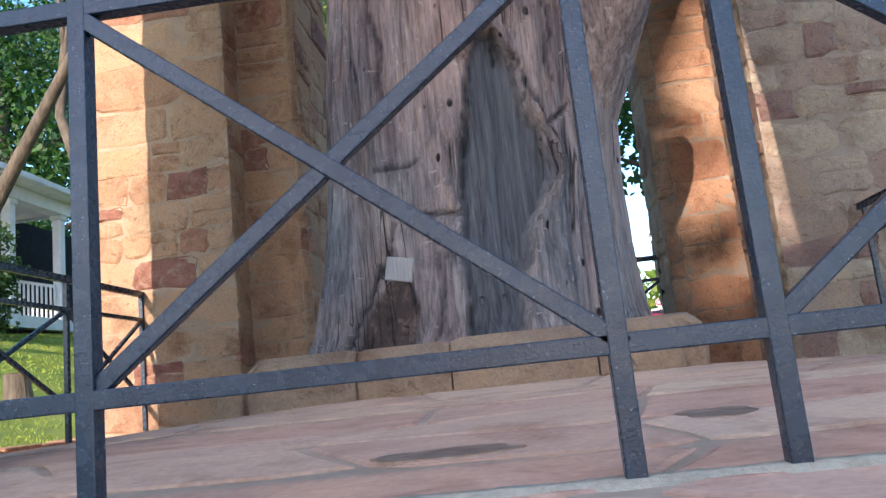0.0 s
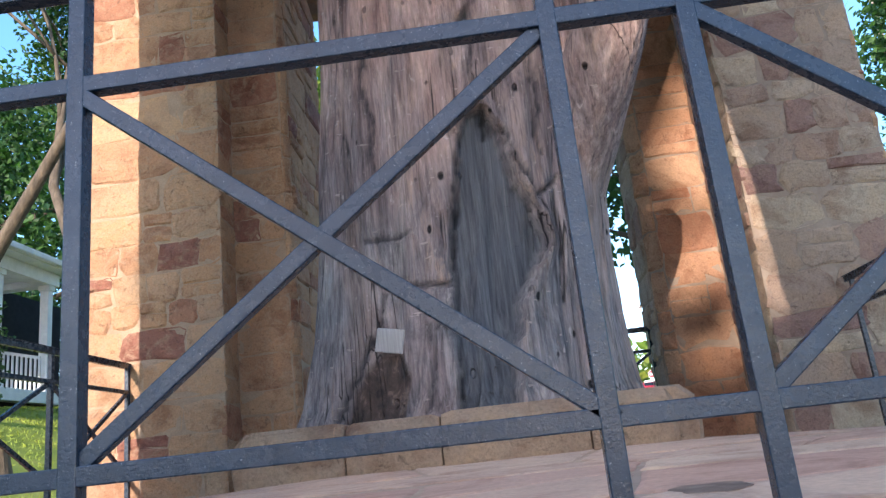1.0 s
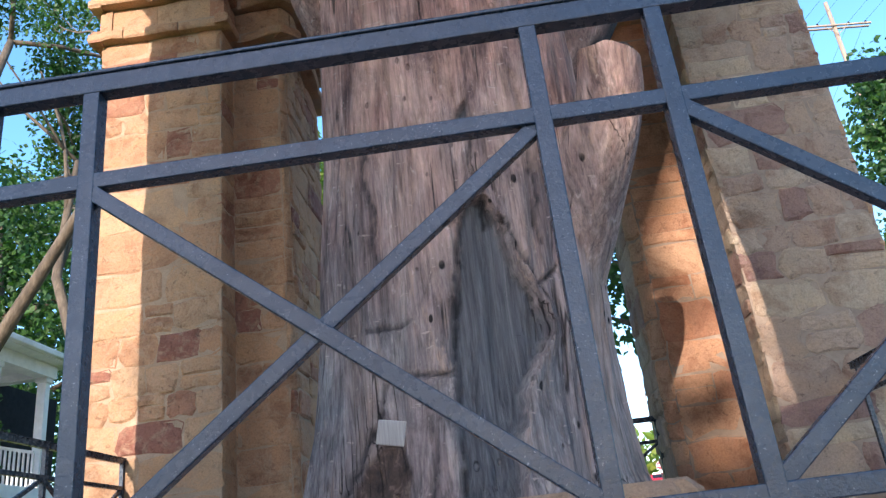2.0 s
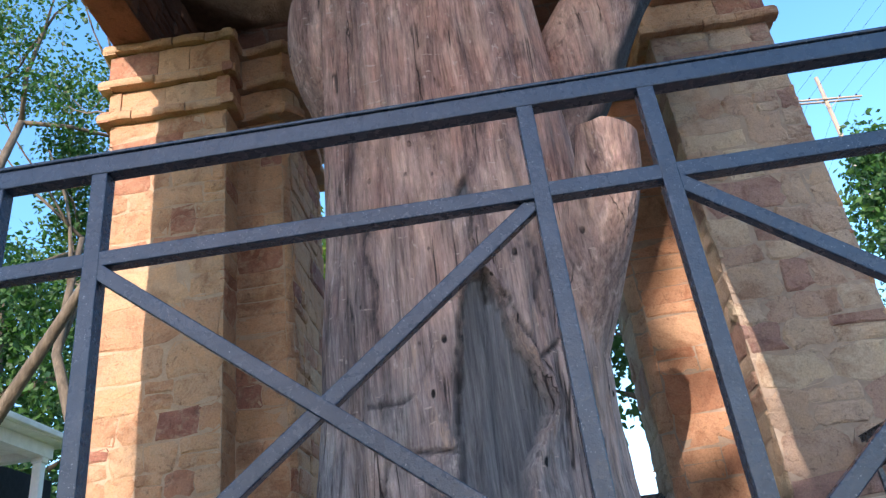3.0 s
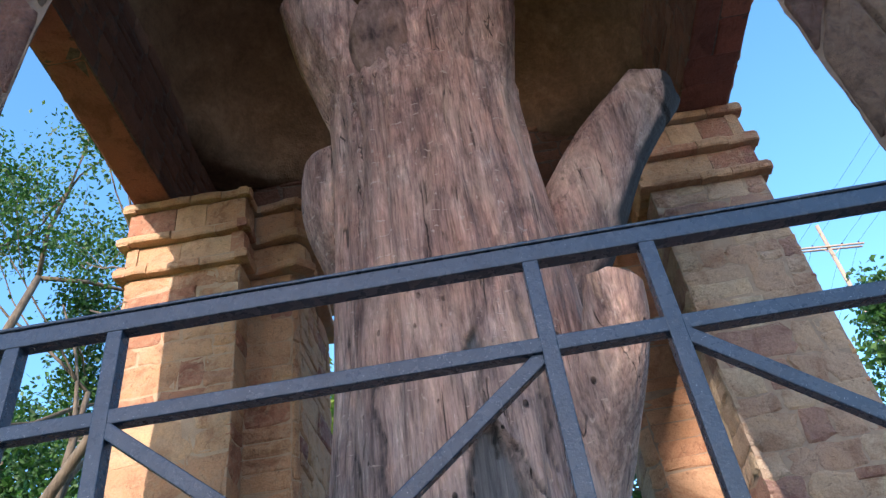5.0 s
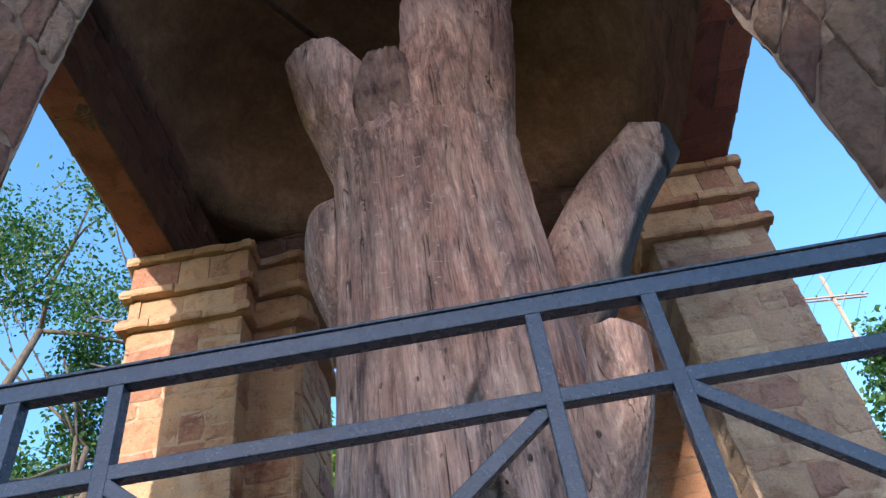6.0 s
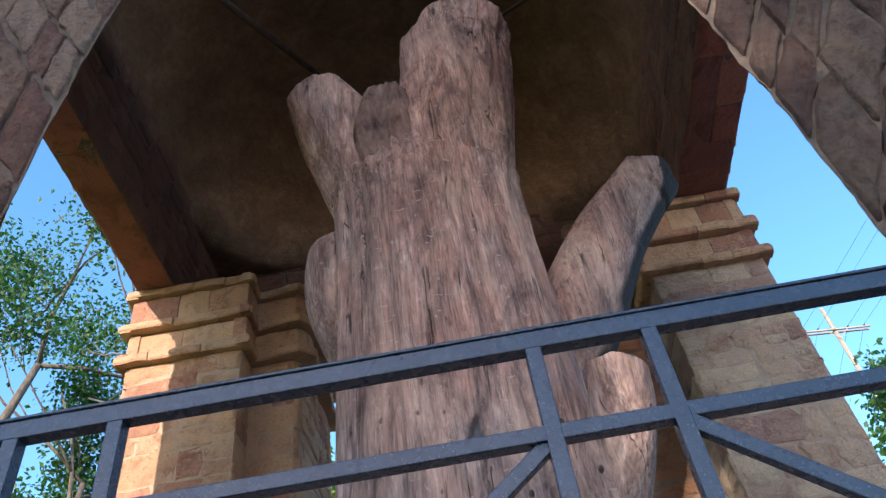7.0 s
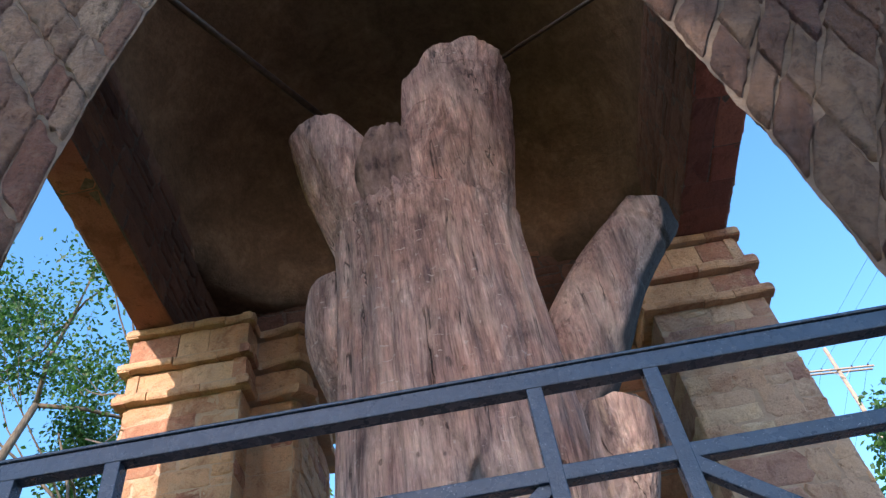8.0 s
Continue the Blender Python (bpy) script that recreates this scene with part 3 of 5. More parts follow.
def front_pier(name, s, seed):
    wall = wall_thing(name, "front pier of rough pink and tan sandstone arch stones with grey mortar ribbons")
    if s < 0:
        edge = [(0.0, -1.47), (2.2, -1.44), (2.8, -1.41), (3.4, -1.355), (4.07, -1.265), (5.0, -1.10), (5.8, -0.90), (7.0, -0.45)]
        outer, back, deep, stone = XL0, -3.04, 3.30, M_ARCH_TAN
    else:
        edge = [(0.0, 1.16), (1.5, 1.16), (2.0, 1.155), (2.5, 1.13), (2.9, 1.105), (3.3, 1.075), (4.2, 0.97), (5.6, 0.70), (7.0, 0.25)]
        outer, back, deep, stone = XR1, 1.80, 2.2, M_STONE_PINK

    def at(z):
        for (z0, x0), (z1, x1) in zip(edge, edge[1:]):
            if z <= z1:
                return x0 + (x1 - x0) * (z - z0) / (z1 - z0)
        return edge[-1][1]
    vs, fs = [], []
    rows = 140
    for k in range(rows + 1):
        z = 7.0 * k / rows
        x = at(z) + s * (0.020 * noise.noise((z * 4, s, 0)) + 0.012 * noise.noise((z * 13, s, 5)))
        vs += [(x, YF, z), (outer, YF, z), (outer, deep, z), (back, deep - (0.28 if s < 0 else 0.0), z)]
    for k in range(rows):
        for i in range(4):
            fs.append((4 * k + i, 4 * k + (i + 1) % 4, 4 * k + 4 + (i + 1) % 4, 4 * k + 4 + i))
    n = len(vs) - 4
    fs += [(0, 1, 2, 3), (n + 3, n + 2, n + 1, n)]
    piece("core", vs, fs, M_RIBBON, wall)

    def place(v, u, d):
        # the stones lean: their beds climb steeply away from the opening
        return Vector((at(max(0.0, v)) + s * 0.48 * u, YF - d, v + 0.877 * u))
    rng = random.Random(seed)
    v = 0.2
    while v < 4.6:
        h = rng.uniform(0.30, 0.52)
        u = 0.012
        while u < 2.3:
            w = rng.uniform(0.24, 0.58)
            if rng.random() < 0.25 and h > 0.4:
                q = h * rng.uniform(0.42, 0.58)
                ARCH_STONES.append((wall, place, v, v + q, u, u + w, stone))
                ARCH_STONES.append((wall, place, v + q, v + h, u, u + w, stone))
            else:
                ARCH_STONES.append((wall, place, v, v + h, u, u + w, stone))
            u += w
        v += h
    lo, hi = (outer, -2.62) if s < 0 else (2.36, outer)
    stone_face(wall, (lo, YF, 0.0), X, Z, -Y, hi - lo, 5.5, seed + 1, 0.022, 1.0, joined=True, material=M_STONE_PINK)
    return wall


def lay_arch_stones():
    rng = random.Random(301)
    for wall, where, s0, s1, r0, r1, material in ARCH_STONES:
        rocky_stone(wall, where, s0, s1, r0, r1, rng, material)


front_pier("wall_front_left", -1, 71)
front_pier("wall_front_right", 1, 83)


LX0, LX1, LY = -2.72, 2.36, 6.42       # inner faces of the lintels


def lintels():
    wall = wall_thing("wall_upper", "upper walls of dark red rubble sandstone resting on the capitals")
    top = 7.0
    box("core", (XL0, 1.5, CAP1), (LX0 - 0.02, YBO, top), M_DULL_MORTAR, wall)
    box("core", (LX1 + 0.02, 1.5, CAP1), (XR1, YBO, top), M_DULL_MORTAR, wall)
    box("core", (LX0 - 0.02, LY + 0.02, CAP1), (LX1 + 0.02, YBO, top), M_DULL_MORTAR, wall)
    # undersides of the side lintels: long red slabs
    stone_face(wall, (XL0, 2.2, CAP1), X, Y, -Z, LX0 - XL0 - 0.02, YJ - 2.2, 101, 0.006, 0.35, 0.008, 0.95, 1.6, material=M_STONE_RED)
    stone_face(wall, (LX1 + 0.02, 2.2, CAP1), X, Y, -Z, XR1 - LX1 - 0.02, YJ - 2.2, 103, 0.006, 0.35, 0.008, 0.8, 1.5, material=M_STONE_RED)
    stone_face(wall, (LX0 - 0.02, 1.6, CAP1), Y, Z, X, LY - 1.6, top - CAP1, 105, 0.02, 1.0, 0.016, 0.14, 0.3, material=M_STONE_DARK)
    stone_face(wall, (LX1 + 0.02, 1.6, CAP1), Y, Z, -X, LY - 1.6, top - CAP1, 107, 0.012, 0.8, 0.006, 0.14, 0.3, material=M_STONE_DARK)
    stone_face(wall, (LX0, LY + 0.02, CAP1), X, Z, -Y, LX1 - LX0, top - CAP1, 109, 0.02, 0.8, 0.015, material=M_STONE_DARK)
    for x, d in ((XL0, -X), (XR1, X)):
        stone_face(wall, (x, 1.5, CAP1), Y, Z, d, YBO - 1.5, top - CAP1, 113, 0.02, 0.8, 0.02, joined=True)


lintels()


def vault():
    n, vs, fs = 40, [], []
    x0, x1, y0, y1 = LX0 - 0.08, LX1 + 0.08, 1.5, LY + 0.08
    for j in range(n + 1):
        for i in range(n + 1):
            u, v = 2 * i / n - 1, 2 * j / n - 1
            x, y = (x0 + x1) / 2 + u * (x1 - x0) / 2, (y0 + y1) / 2 + v * (y1 - y0) / 2
            e = (abs(u) ** 3.5 + max(0.0, v) ** 3.5) ** (1 / 3.5)
            z = 6.7 + 1.7 * math.sqrt(max(0.0, 1 - min(1.0, e) ** 2.4)) + 0.03 * noise.noise((x * 3, y * 3, 1))
            vs.append((x, y, z))
    w = n + 1
    fs = [(j * w + i, (j + 1) * w + i, (j + 1) * w + i + 1, j * w + i + 1) for j in range(n) for i in range(n)]
    tagged(piece("ceiling", vs, fs, M_PLASTER, smooth=True), "dark brown plaster vault over the shelter", "ceiling", kind="structure")
    # gabled roof above the vault, its front left open as a tall arch
    xm = (XL0 + XR1) / 2
    sec = [(XL0 - 0.35, 6.9), (xm, 10.0), (XR1 + 0.35, 6.9), (XR1 + 0.35, 7.05), (xm, 10.2), (XL0 - 0.35, 7.05)]
    # front overhang out of view, added to shade the front piers
    vs = [(x, 0.45, z) for x, z in sec] + [(x, 7.2, z) for x, z in sec]
    fs = [tuple(range(6))[::-1], tuple(range(6, 12))] + [(i, (i + 1) % 6, 6 + (i + 1) % 6, 6 + i) for i in range(6)]
    tagged(piece("roof", vs, fs, M_ROOFING), "unseen grey gabled roof over the stone shelter, front overhang added for shade", "roof", kind="structure")
    g = [(XL0, 6.99), (XR1, 6.99), (XR1, 7.0), (xm, 9.7), (XL0, 7.0)]
    vs = [(x, LY + 0.1, z) for x, z in g] + [(x, YBO, z) for x, z in g]
    fs = [tuple(range(5))[::-1], tuple(range(5, 10))] + [(i, (i + 1) % 5, 5 + (i + 1) % 5, 5 + i) for i in range(5)]
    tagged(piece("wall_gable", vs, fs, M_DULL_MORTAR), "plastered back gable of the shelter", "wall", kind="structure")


vault()

# ---------------------------------------------------------------- platform and paving
PLATFORM_X0, PLATFORM_X1, PLATFORM_Y0, PLATFORM_Y1 = -3.25, 3.0, 0.72, 7.1


M_JOINT = mat_simple("paving_joint", [(0.3, (0.44, 0.30, 0.205)), (0.7, (0.56, 0.395, 0.285))], 9, 0.95, gloss=0.05)
M_PALE = mat_simple("pale_concrete", [(0.3, (0.36, 0.285, 0.205)), (0.7, (0.56, 0.465, 0.35))], 30, 0.95, (1, 1, 1), 0.8, 0.01, gloss=0.05)
M_WORN = mat_simple("dark_worn_stone", [(0.3, (0.23, 0.145, 0.105)), (0.55, (0.33, 0.215, 0.155)), (0.75, (0.45, 0.30, 0.215))], 14, 0.9, (1, 1, 1), 0.4, 0.008, gloss=0.05)


def platform():
    nx, ny, vs, fs = 50, 50, [], []
    for j in range(ny + 1):
        for i in range(nx + 1):
            x = PLATFORM_X0 + (PLATFORM_X1 - PLATFORM_X0) * i / nx
            y = PLATFORM_Y0 + (PLATFORM_Y1 - PLATFORM_Y0) * j / ny
            vs.append((x, y, floor_z(x, y) - 0.0035))
    w = nx + 1
    fs = [(j * w + i, j * w + i + 1, (j + 1) * w + i + 1, (j + 1) * w + i) for j in range(ny) for i in range(nx)]
    rim = [i for i in range(w)] + [j * w + nx for j in range(1, ny + 1)] + [ny * w + i for i in range(nx - 1, -1, -1)] + [j * w for j in range(ny - 1, 0, -1)]
    n = len(vs)
    vs += [(vs[k][0], vs[k][1], -0.6) for k in rim]
    m = len(rim)
    fs += [(rim[k], n + k, n + (k + 1) % m, rim[(k + 1) % m]) for k in range(m)]
    return tagged(piece("floor", vs, fs, M_JOINT), "pinkish irregular flagstone platform floor with pale joints", "floor", kind="structure")


FLOOR = platform()


def flagstones():
    rng = random.Random(5)
    nx, ny = 9, 15
    grid = {}
    for j in range(ny + 1):
        for i in range(nx + 1):
            x = PLATFORM_X0 + (PLATFORM_X1 - PLATFORM_X0) * i / nx
            y = 0.74 + 6.3 * (j / ny) ** 1.15
            if 0 < i < nx:
                x += rng.uniform(-0.2, 0.2)
            if 0 < j < ny:
                y += rng.uniform(-0.15, 0.15) * min(1.0, 0.4 + j / ny * 2)
            grid[i, j] = Vector((x, y))
    for j in range(ny):
        i = 0
        while i < nx:
            span = 2 if rng.random() < 0.35 and i < nx - 1 else 1
            c = [grid[i, j], grid[i + span, j], grid[i + span, j + 1], grid[i, j + 1]]
            mid = sum(c, Vector((0, 0))) / 4
            rim = []
            for k in range(4):
                a, b = c[k], c[(k + 1) % 4]
                for f in (0.1, 0.36, 0.64, 0.9):
                    p = a + (b - a) * f
                    p = p + (mid - p).normalized() * (0.006 + rng.uniform(0, 0.014))
                    rim.append(p)
            lift = rng.uniform(0.0, 0.0025)
            inner = [p + (mid - p).normalized() * 0.015 for p in rim]
            n = len(rim)
            vs = [(p.x, p.y, floor_z(p.x, p.y) - 0.02) for p in rim] + [(p.x, p.y, floor_z(p.x, p.y) - 0.0025 + lift) for p in rim]
            vs += [(p.x, p.y, floor_z(p.x, p.y) + 0.0015 + lift + rng.uniform(-0.001, 0.001)) for p in inner]
            vs.append((mid.x, mid.y, floor_z(mid.x, mid.y) + 0.002 + lift))
            fs = [(k * n + q, k * n + (q + 1) % n, (k + 1) * n + (q + 1) % n, (k + 1) * n + q) for k in range(2) for q in range(n)]
            fs += [(2 * n + q, 2 * n + (q + 1) % n, 3 * n) for q in range(n)]
            piece("flagstone", vs, fs, M_FLAG, FLOOR)
            i += span


def worn_slabs():
    """Two darker slabs with worn outlines, and the concrete bead under the front fence."""
    rng = random.Random(77)
    for cx, cy, w, h in ((-0.17, 1.45, 0.145, 0.055), (0.385, 1.66, 0.075, 0.085), (0.75, 1.22, 0.12, 0.04)):
        n, rim = 26, []
        for k in range(n):
            a = 6.2832 * k / n
            r = 1 + 0.35 * noise.noise((math.cos(a) * 1.6 + cx * 9, math.sin(a) * 1.6, 2))
            rim.append((cx + w * r * math.cos(a), cy + h * r * math.sin(a)))
        vs = [(x, y, floor_z(x, y) - 0.01) for x, y in rim] + [(x, y, floor_z(x, y) + 0.0055) for x, y in rim]
        vs.append((cx, cy, floor_z(cx, cy) + 0.0075))
        fs = [(k, (k + 1) % n, n + (k + 1) % n, n + k) for k in range(n)] + [(n + k, n + (k + 1) % n, 2 * n) for k in range(n)]
        piece("flagstone", vs, fs, M_WORN, FLOOR)
    x, vs, fs, k = -1.6, [], [], 0
    while x < 1.26:
        z = floor_z(x, 1.03)
        j = 0.012 * noise.noise((x * 14, 0, 0))
        w = 0.010 + 0.008 * noise.noise((x * 5, 3, 0))
        vs += [(x, 1.014 - w + j, z - 0.01), (x, 1.022 + j, z + 0.007), (x, 1.050 - j, z + 0.008), (x, 1.058 + w - j * 2, z - 0.01)]
        if k:
            q = 4 * k
            fs += [(q - 4 + i, q + i, q + i + 1, q - 3 + i) for i in range(3)]
        k += 1
        x += 0.02
    piece("concrete_bead", vs, fs, M_PALE, FLOOR, "pale rough concrete bead under the fence posts", True)


def kerb_stones():
    rng = random.Random(8)
    y = PLATFORM_Y0
    while y < PLATFORM_Y1 - 0.1:
        w = rng.uniform(0.28, 0.5)
        z = floor_z(-3.2, y) + 0.03 + rng.uniform(-0.008, 0.012)
        box("kerb_stone", (-3.42 + rng.uniform(-0.02, 0.02), y + 0.01, -0.3), (-3.16, y + w - 0.01, z), M_STONE, FLOOR, 0.015)
        y += w


# ---------------------------------------------------------------- iron fences


def fence(name, label, posts, panels, x0, x1, base, low=0.195, mid=0.790, top=0.975):
    """A fence along x: posts at the given places, crossed bars in the panels (pairs of x)."""
    f = tagged(new(name), label, "fence", group="iron fences round the shelter")
    bar("lower_rail", (x0, 0, low), (x1, 0, low), 0.028, 0.026, M_IRON, f)
    bar("middle_rail", (x0, 0, mid), (x1, 0, mid), 0.028, 0.026, M_IRON, f)
    bar("top_rail", (x0, 0, top), (x1, 0, top), 0.036, 0.030, M_IRON, f)
    bar("cap_strip", (x0, 0.004, top + 0.0215), (x1, 0.004, top + 0.0215), 0.007, 0.046, M_IRON, f)
    for x in posts:
        p = bar("post", (x, 0.001, base), (x, 0.001, top - 0.016), 0.028, 0.030, M_IRON, f)
    for a, b in panels:
        bar("cross_bar", (a - 0.006, -0.003, mid - 0.008), (b + 0.012, -0.003, low - 0.004), 0.026, 0.020, M_IRON, f)
        bar("cross_bar", (a - 0.012, 0.003, low - 0.004), (b + 0.006, 0.003, mid), 0.026, 0.020, M_IRON, f)
    return f


FENCE_LABEL = "black painted square-bar iron fence with crossed panels and chipped paint"
near = fence("iron_fence", FENCE_LABEL, (-1.53, -0.800, -0.614, 0.127, 0.332, 1.06), ((-1.53, -0.800), (-0.614, 0.127), (0.332, 1.06)), -1.56, 1.24, 0.0)
near.matrix_world = pose(0, 1.037, 0.0)
left = fence("iron_fence", FENCE_LABEL, (0.06, 1.0, 2.13, 3.07), ((0.06, 1.0), (1.0, 2.13), (2.13, 3.07)), 0.0, 3.14, -0.01)
left.matrix_world = pose(-2.74, 2.27, 0.055, 0, 0, 90)
right = fence("iron_fence", FENCE_LABEL, (0.2, 1.25, 2.3, 2.97), ((0.2, 1.25), (1.25, 2.3)), 0.0, 3.05, -0.01)
right.matrix_world = pose(2.38, 2.27, 0.06, 0, 0, 90)
back = fence("iron_fence", FENCE_LABEL, (0.08, 0.95, 1.8, 2.68), ((0.08, 0.95), (0.95, 1.8), (1.8, 2.68)), 0.0, 2.76, -0.01)
back.matrix_world = pose(-1.41, 6.72, 0.06)

# ---------------------------------------------------------------- plinth round the trunk


def plinth():
    p = tagged(new("plinth"), "low ring of pale sandstone blocks round the dead trunk", "plinth")
    rng = random.Random(21)
    # front row, then the sides and the back
    rows = [((-1.22, 3.42), (0.70, 3.42)), ((0.76, 3.42), (0.84, 5.05)), ((0.80, 5.05), (-1.25, 5.05)), ((-1.26, 5.05), (-1.24, 3.42))]
    for (ax, ay), (bx, by) in rows:
        a, b = Vector((ax, ay)), Vector((bx, by))
        d = (b - a).normalized()
        nrm = Vector((d.y, -d.x))
        length, u = (b - a).length, 0.0
        while u < length - 0.05:
            w = rng.uniform(0.42, 0.72)
            if length - u - w < 0.3:
                w = length - u
            s, e = a + d * (u + 0.004), a + d * (u + w - 0.004)
            h = 0.355 + rng.uniform(-0.012, 0.008)
            prof = [(0.03, 0.02), (0.05, 0.2), (0.03, h - 0.05), (-0.02, h), (-0.30, h), (-0.30, 0.02)]
            rings = []
            for f in (0, 0.08, 0.3, 0.5, 0.7, 0.92, 1):
                q = s + (e - s) * f
                cut = 0.02 if f in (0, 1) else 0.0
                rings.append([(*(q + nrm * (o - (cut if o > -0.2 else 0) + (rng.uniform(-0.012, 0.012) if 0 < f < 1 and o > -0.2 else 0))), z - (cut * 0.6 if z > 0.1 else 0)) for o, z in prof])
            m = len(prof)
            vs = [v for r in rings for v in r]
            fs = [(k * m + i, k * m + (i + 1) % m, (k + 1) * m + (i + 1) % m, (k + 1) * m + i) for k in range(6) for i in range(m)]
            fs += [tuple(range(m))[::-1], tuple(6 * m + i for i in range(m))]
            piece("block", vs, fs, M_PLINTH, p)
            u += w


M_PLINTH = mat_sandstone("plinth_stone", [(0.0, (0.42, 0.285, 0.185)), (0.5, (0.46, 0.325, 0.215)), (1.0, (0.43, 0.30, 0.20))], 0.8)
plinth()

# ---------------------------------------------------------------- the dead tree
SILHOUETTE = [(0.25, -1.20, 0.68), (0.42, -1.13, 0.64), (0.8, -1.07, 0.62), (1.3, -1.01, 0.67), (1.8, -0.98, 0.71), (2.4, -0.93, 0.75), (3.0, -0.89, 0.75),
              (3.6, -0.86, 0.71), (4.2, -0.84, 0.67), (4.8, -0.84, 0.68), (5.3, -0.95, 0.74), (5.7, -1.06, 0.80), (6.05, -0.80, 0.86)]


def lerp_table(table, z):
    if z <= table[0][0]:
        return table[0][1:]
    for a, b in zip(table, table[1:]):
        if z <= b[0]:
            f = (z - a[0]) / (b[0] - a[0])
            return tuple(p + (q - p) * f for p, q in zip(a[1:], b[1:]))
    return table[-1][1:]


def axis_y(z):
    return 4.32 - 0.06 * max(0.0, z - 2.5)


def inside(px, pz, poly):
    hit, n = False, len(poly)
    for i in range(n):
        (x0, z0), (x1, z1) = poly[i], poly[(i + 1) % n]
        if (z0 > pz) != (z1 > pz) and px < x0 + (x1 - x0) * (pz - z0) / (z1 - z0):
            hit = not hit
    return hit


def depth_in(px, pz, poly, soft):
    """0 outside the outline, rising to 1 at soft metres inside it."""
    if not inside(px, pz, poly):
        return 0.0
    q = min(1.0, near_line(px, pz, poly + poly[:1]) / soft)
    return q * q * (3 - 2 * q)


def near_line(px, pz, line):
    best = 9.0
    for (x0, z0), (x1, z1) in zip(line, line[1:]):
        dx, dz = x1 - x0, z1 - z0
        f = max(0.0, min(1.0, ((px - x0) * dx + (pz - z0) * dz) / (dx * dx + dz * dz)))
        best = min(best, math.hypot(px - x0 - dx * f, pz - z0 - dz * f))
    return best


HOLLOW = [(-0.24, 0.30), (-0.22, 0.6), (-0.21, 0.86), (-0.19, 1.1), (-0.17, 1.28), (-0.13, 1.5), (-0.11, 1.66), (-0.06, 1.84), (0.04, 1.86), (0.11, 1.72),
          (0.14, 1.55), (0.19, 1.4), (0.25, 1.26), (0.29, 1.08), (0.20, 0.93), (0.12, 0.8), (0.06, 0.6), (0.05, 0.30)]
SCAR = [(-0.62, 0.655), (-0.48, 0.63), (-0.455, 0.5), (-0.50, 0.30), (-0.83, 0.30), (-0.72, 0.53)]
NOTCH = [(-0.07, 2.31), (-0.04, 2.42), (0.03, 2.47), (0.06, 2.36), (0.05, 2.28)]
CRACKS = [([(-0.55, 0.92), (-0.72, 0.53), (-0.83, 0.33)], 0.03), ([(0.13, 1.7), (0.2, 1.48), (0.27, 1.33), (0.38, 1.42)], 0.03), ([(-0.23, 0.3), (-0.2, 0.9), (-0.15, 1.35), (-0.12, 1.75)], 0.05),
          ([(-0.38, 0.34), (-0.33, 0.55), (-0.34, 0.75)], 0.02), ([(-0.62, 1.2), (-0.40, 1.22)], 0.015), ([(-0.48, 0.96), (-0.22, 0.93)], 0.02), ([(0.05, 1.7), (0.01, 2.0), (0.03, 2.3)], 0.035),
          ([(-0.55, 1.5), (-0.57, 2.4), (-0.52, 3.2)], 0.02), ([(-0.28, 4.6), (-0.31, 5.2), (-0.36, 5.8)], 0.05), ([(0.30, 1.55), (0.33, 2.1), (0.30, 2.6)], 0.025),
          ([(-0.12, 2.5), (-0.16, 3.1), (-0.10, 3.8)], 0.025), ([(0.40, 2.6), (0.45, 3.4), (0.38, 4.4)], 0.03), ([(-0.62, 3.3), (-0.56, 4.2), (-0.62, 5.0)], 0.03)]


def wood_relief(x, y, z, ang):
    """Long ridges that run up the trunk, and knots."""
    r = 0.045 * noise.noise((math.cos(ang) * 3.2, math.sin(ang) * 3.2, z * 0.35))
    r += 0.030 * noise.noise((math.cos(ang) * 11, math.sin(ang) * 11, z * 0.8 + 5))
    r += 0.014 * noise.noise((math.cos(ang) * 34, math.sin(ang) * 34, z * 1.6 + 9))
    k = noise.noise((x * 4.0, y * 4.0, z * 3.0 + 20))
    return r + 0.02 * max(0.0, k - 0.25)


def add_skin(verts, faces, marks, rings, mark=0):
    n0, n = len(verts), len(rings[0])
    for r in rings:
        verts.extend(Vector(v) for v in r)
    for k in range(len(rings) - 1):
        for i in range(n):
            faces.append((n0 + k * n + i, n0 + k * n + (i + 1) % n, n0 + (k + 1) * n + (i + 1) % n, n0 + (k + 1) * n + i))
            marks.append(mark)


def add_cap(verts, faces, marks, ring, mark, seed, deep=0.08):
    """A broken end: rings that step inwards unevenly."""
    n0, n = len(verts), len(ring)
    c = sum((Vector(p) for p in ring), Vector()) / n
    axis = Vector()
    for i in range(n):
        axis += (Vector(ring[i]) - c).cross(Vector(ring[(i + 1) % n]) - c)
    axis.normalize()
    rings = [ring]
    for f in (0.93, 0.8, 0.62, 0.42, 0.2):
        rings.append([c + (Vector(p) - c) * f + axis * deep * noise.noise((Vector(p) - c) * (6 * f) + Vector((seed, 0, 0))) for p in ring])
    add_skin(verts, faces, marks, rings, mark)
    m0 = len(verts) - n
    verts.append(c)
    for i in range(n):
        faces.append((m0 + i, m0 + (i + 1) % n, len(verts) - 1))
        marks.append(mark)


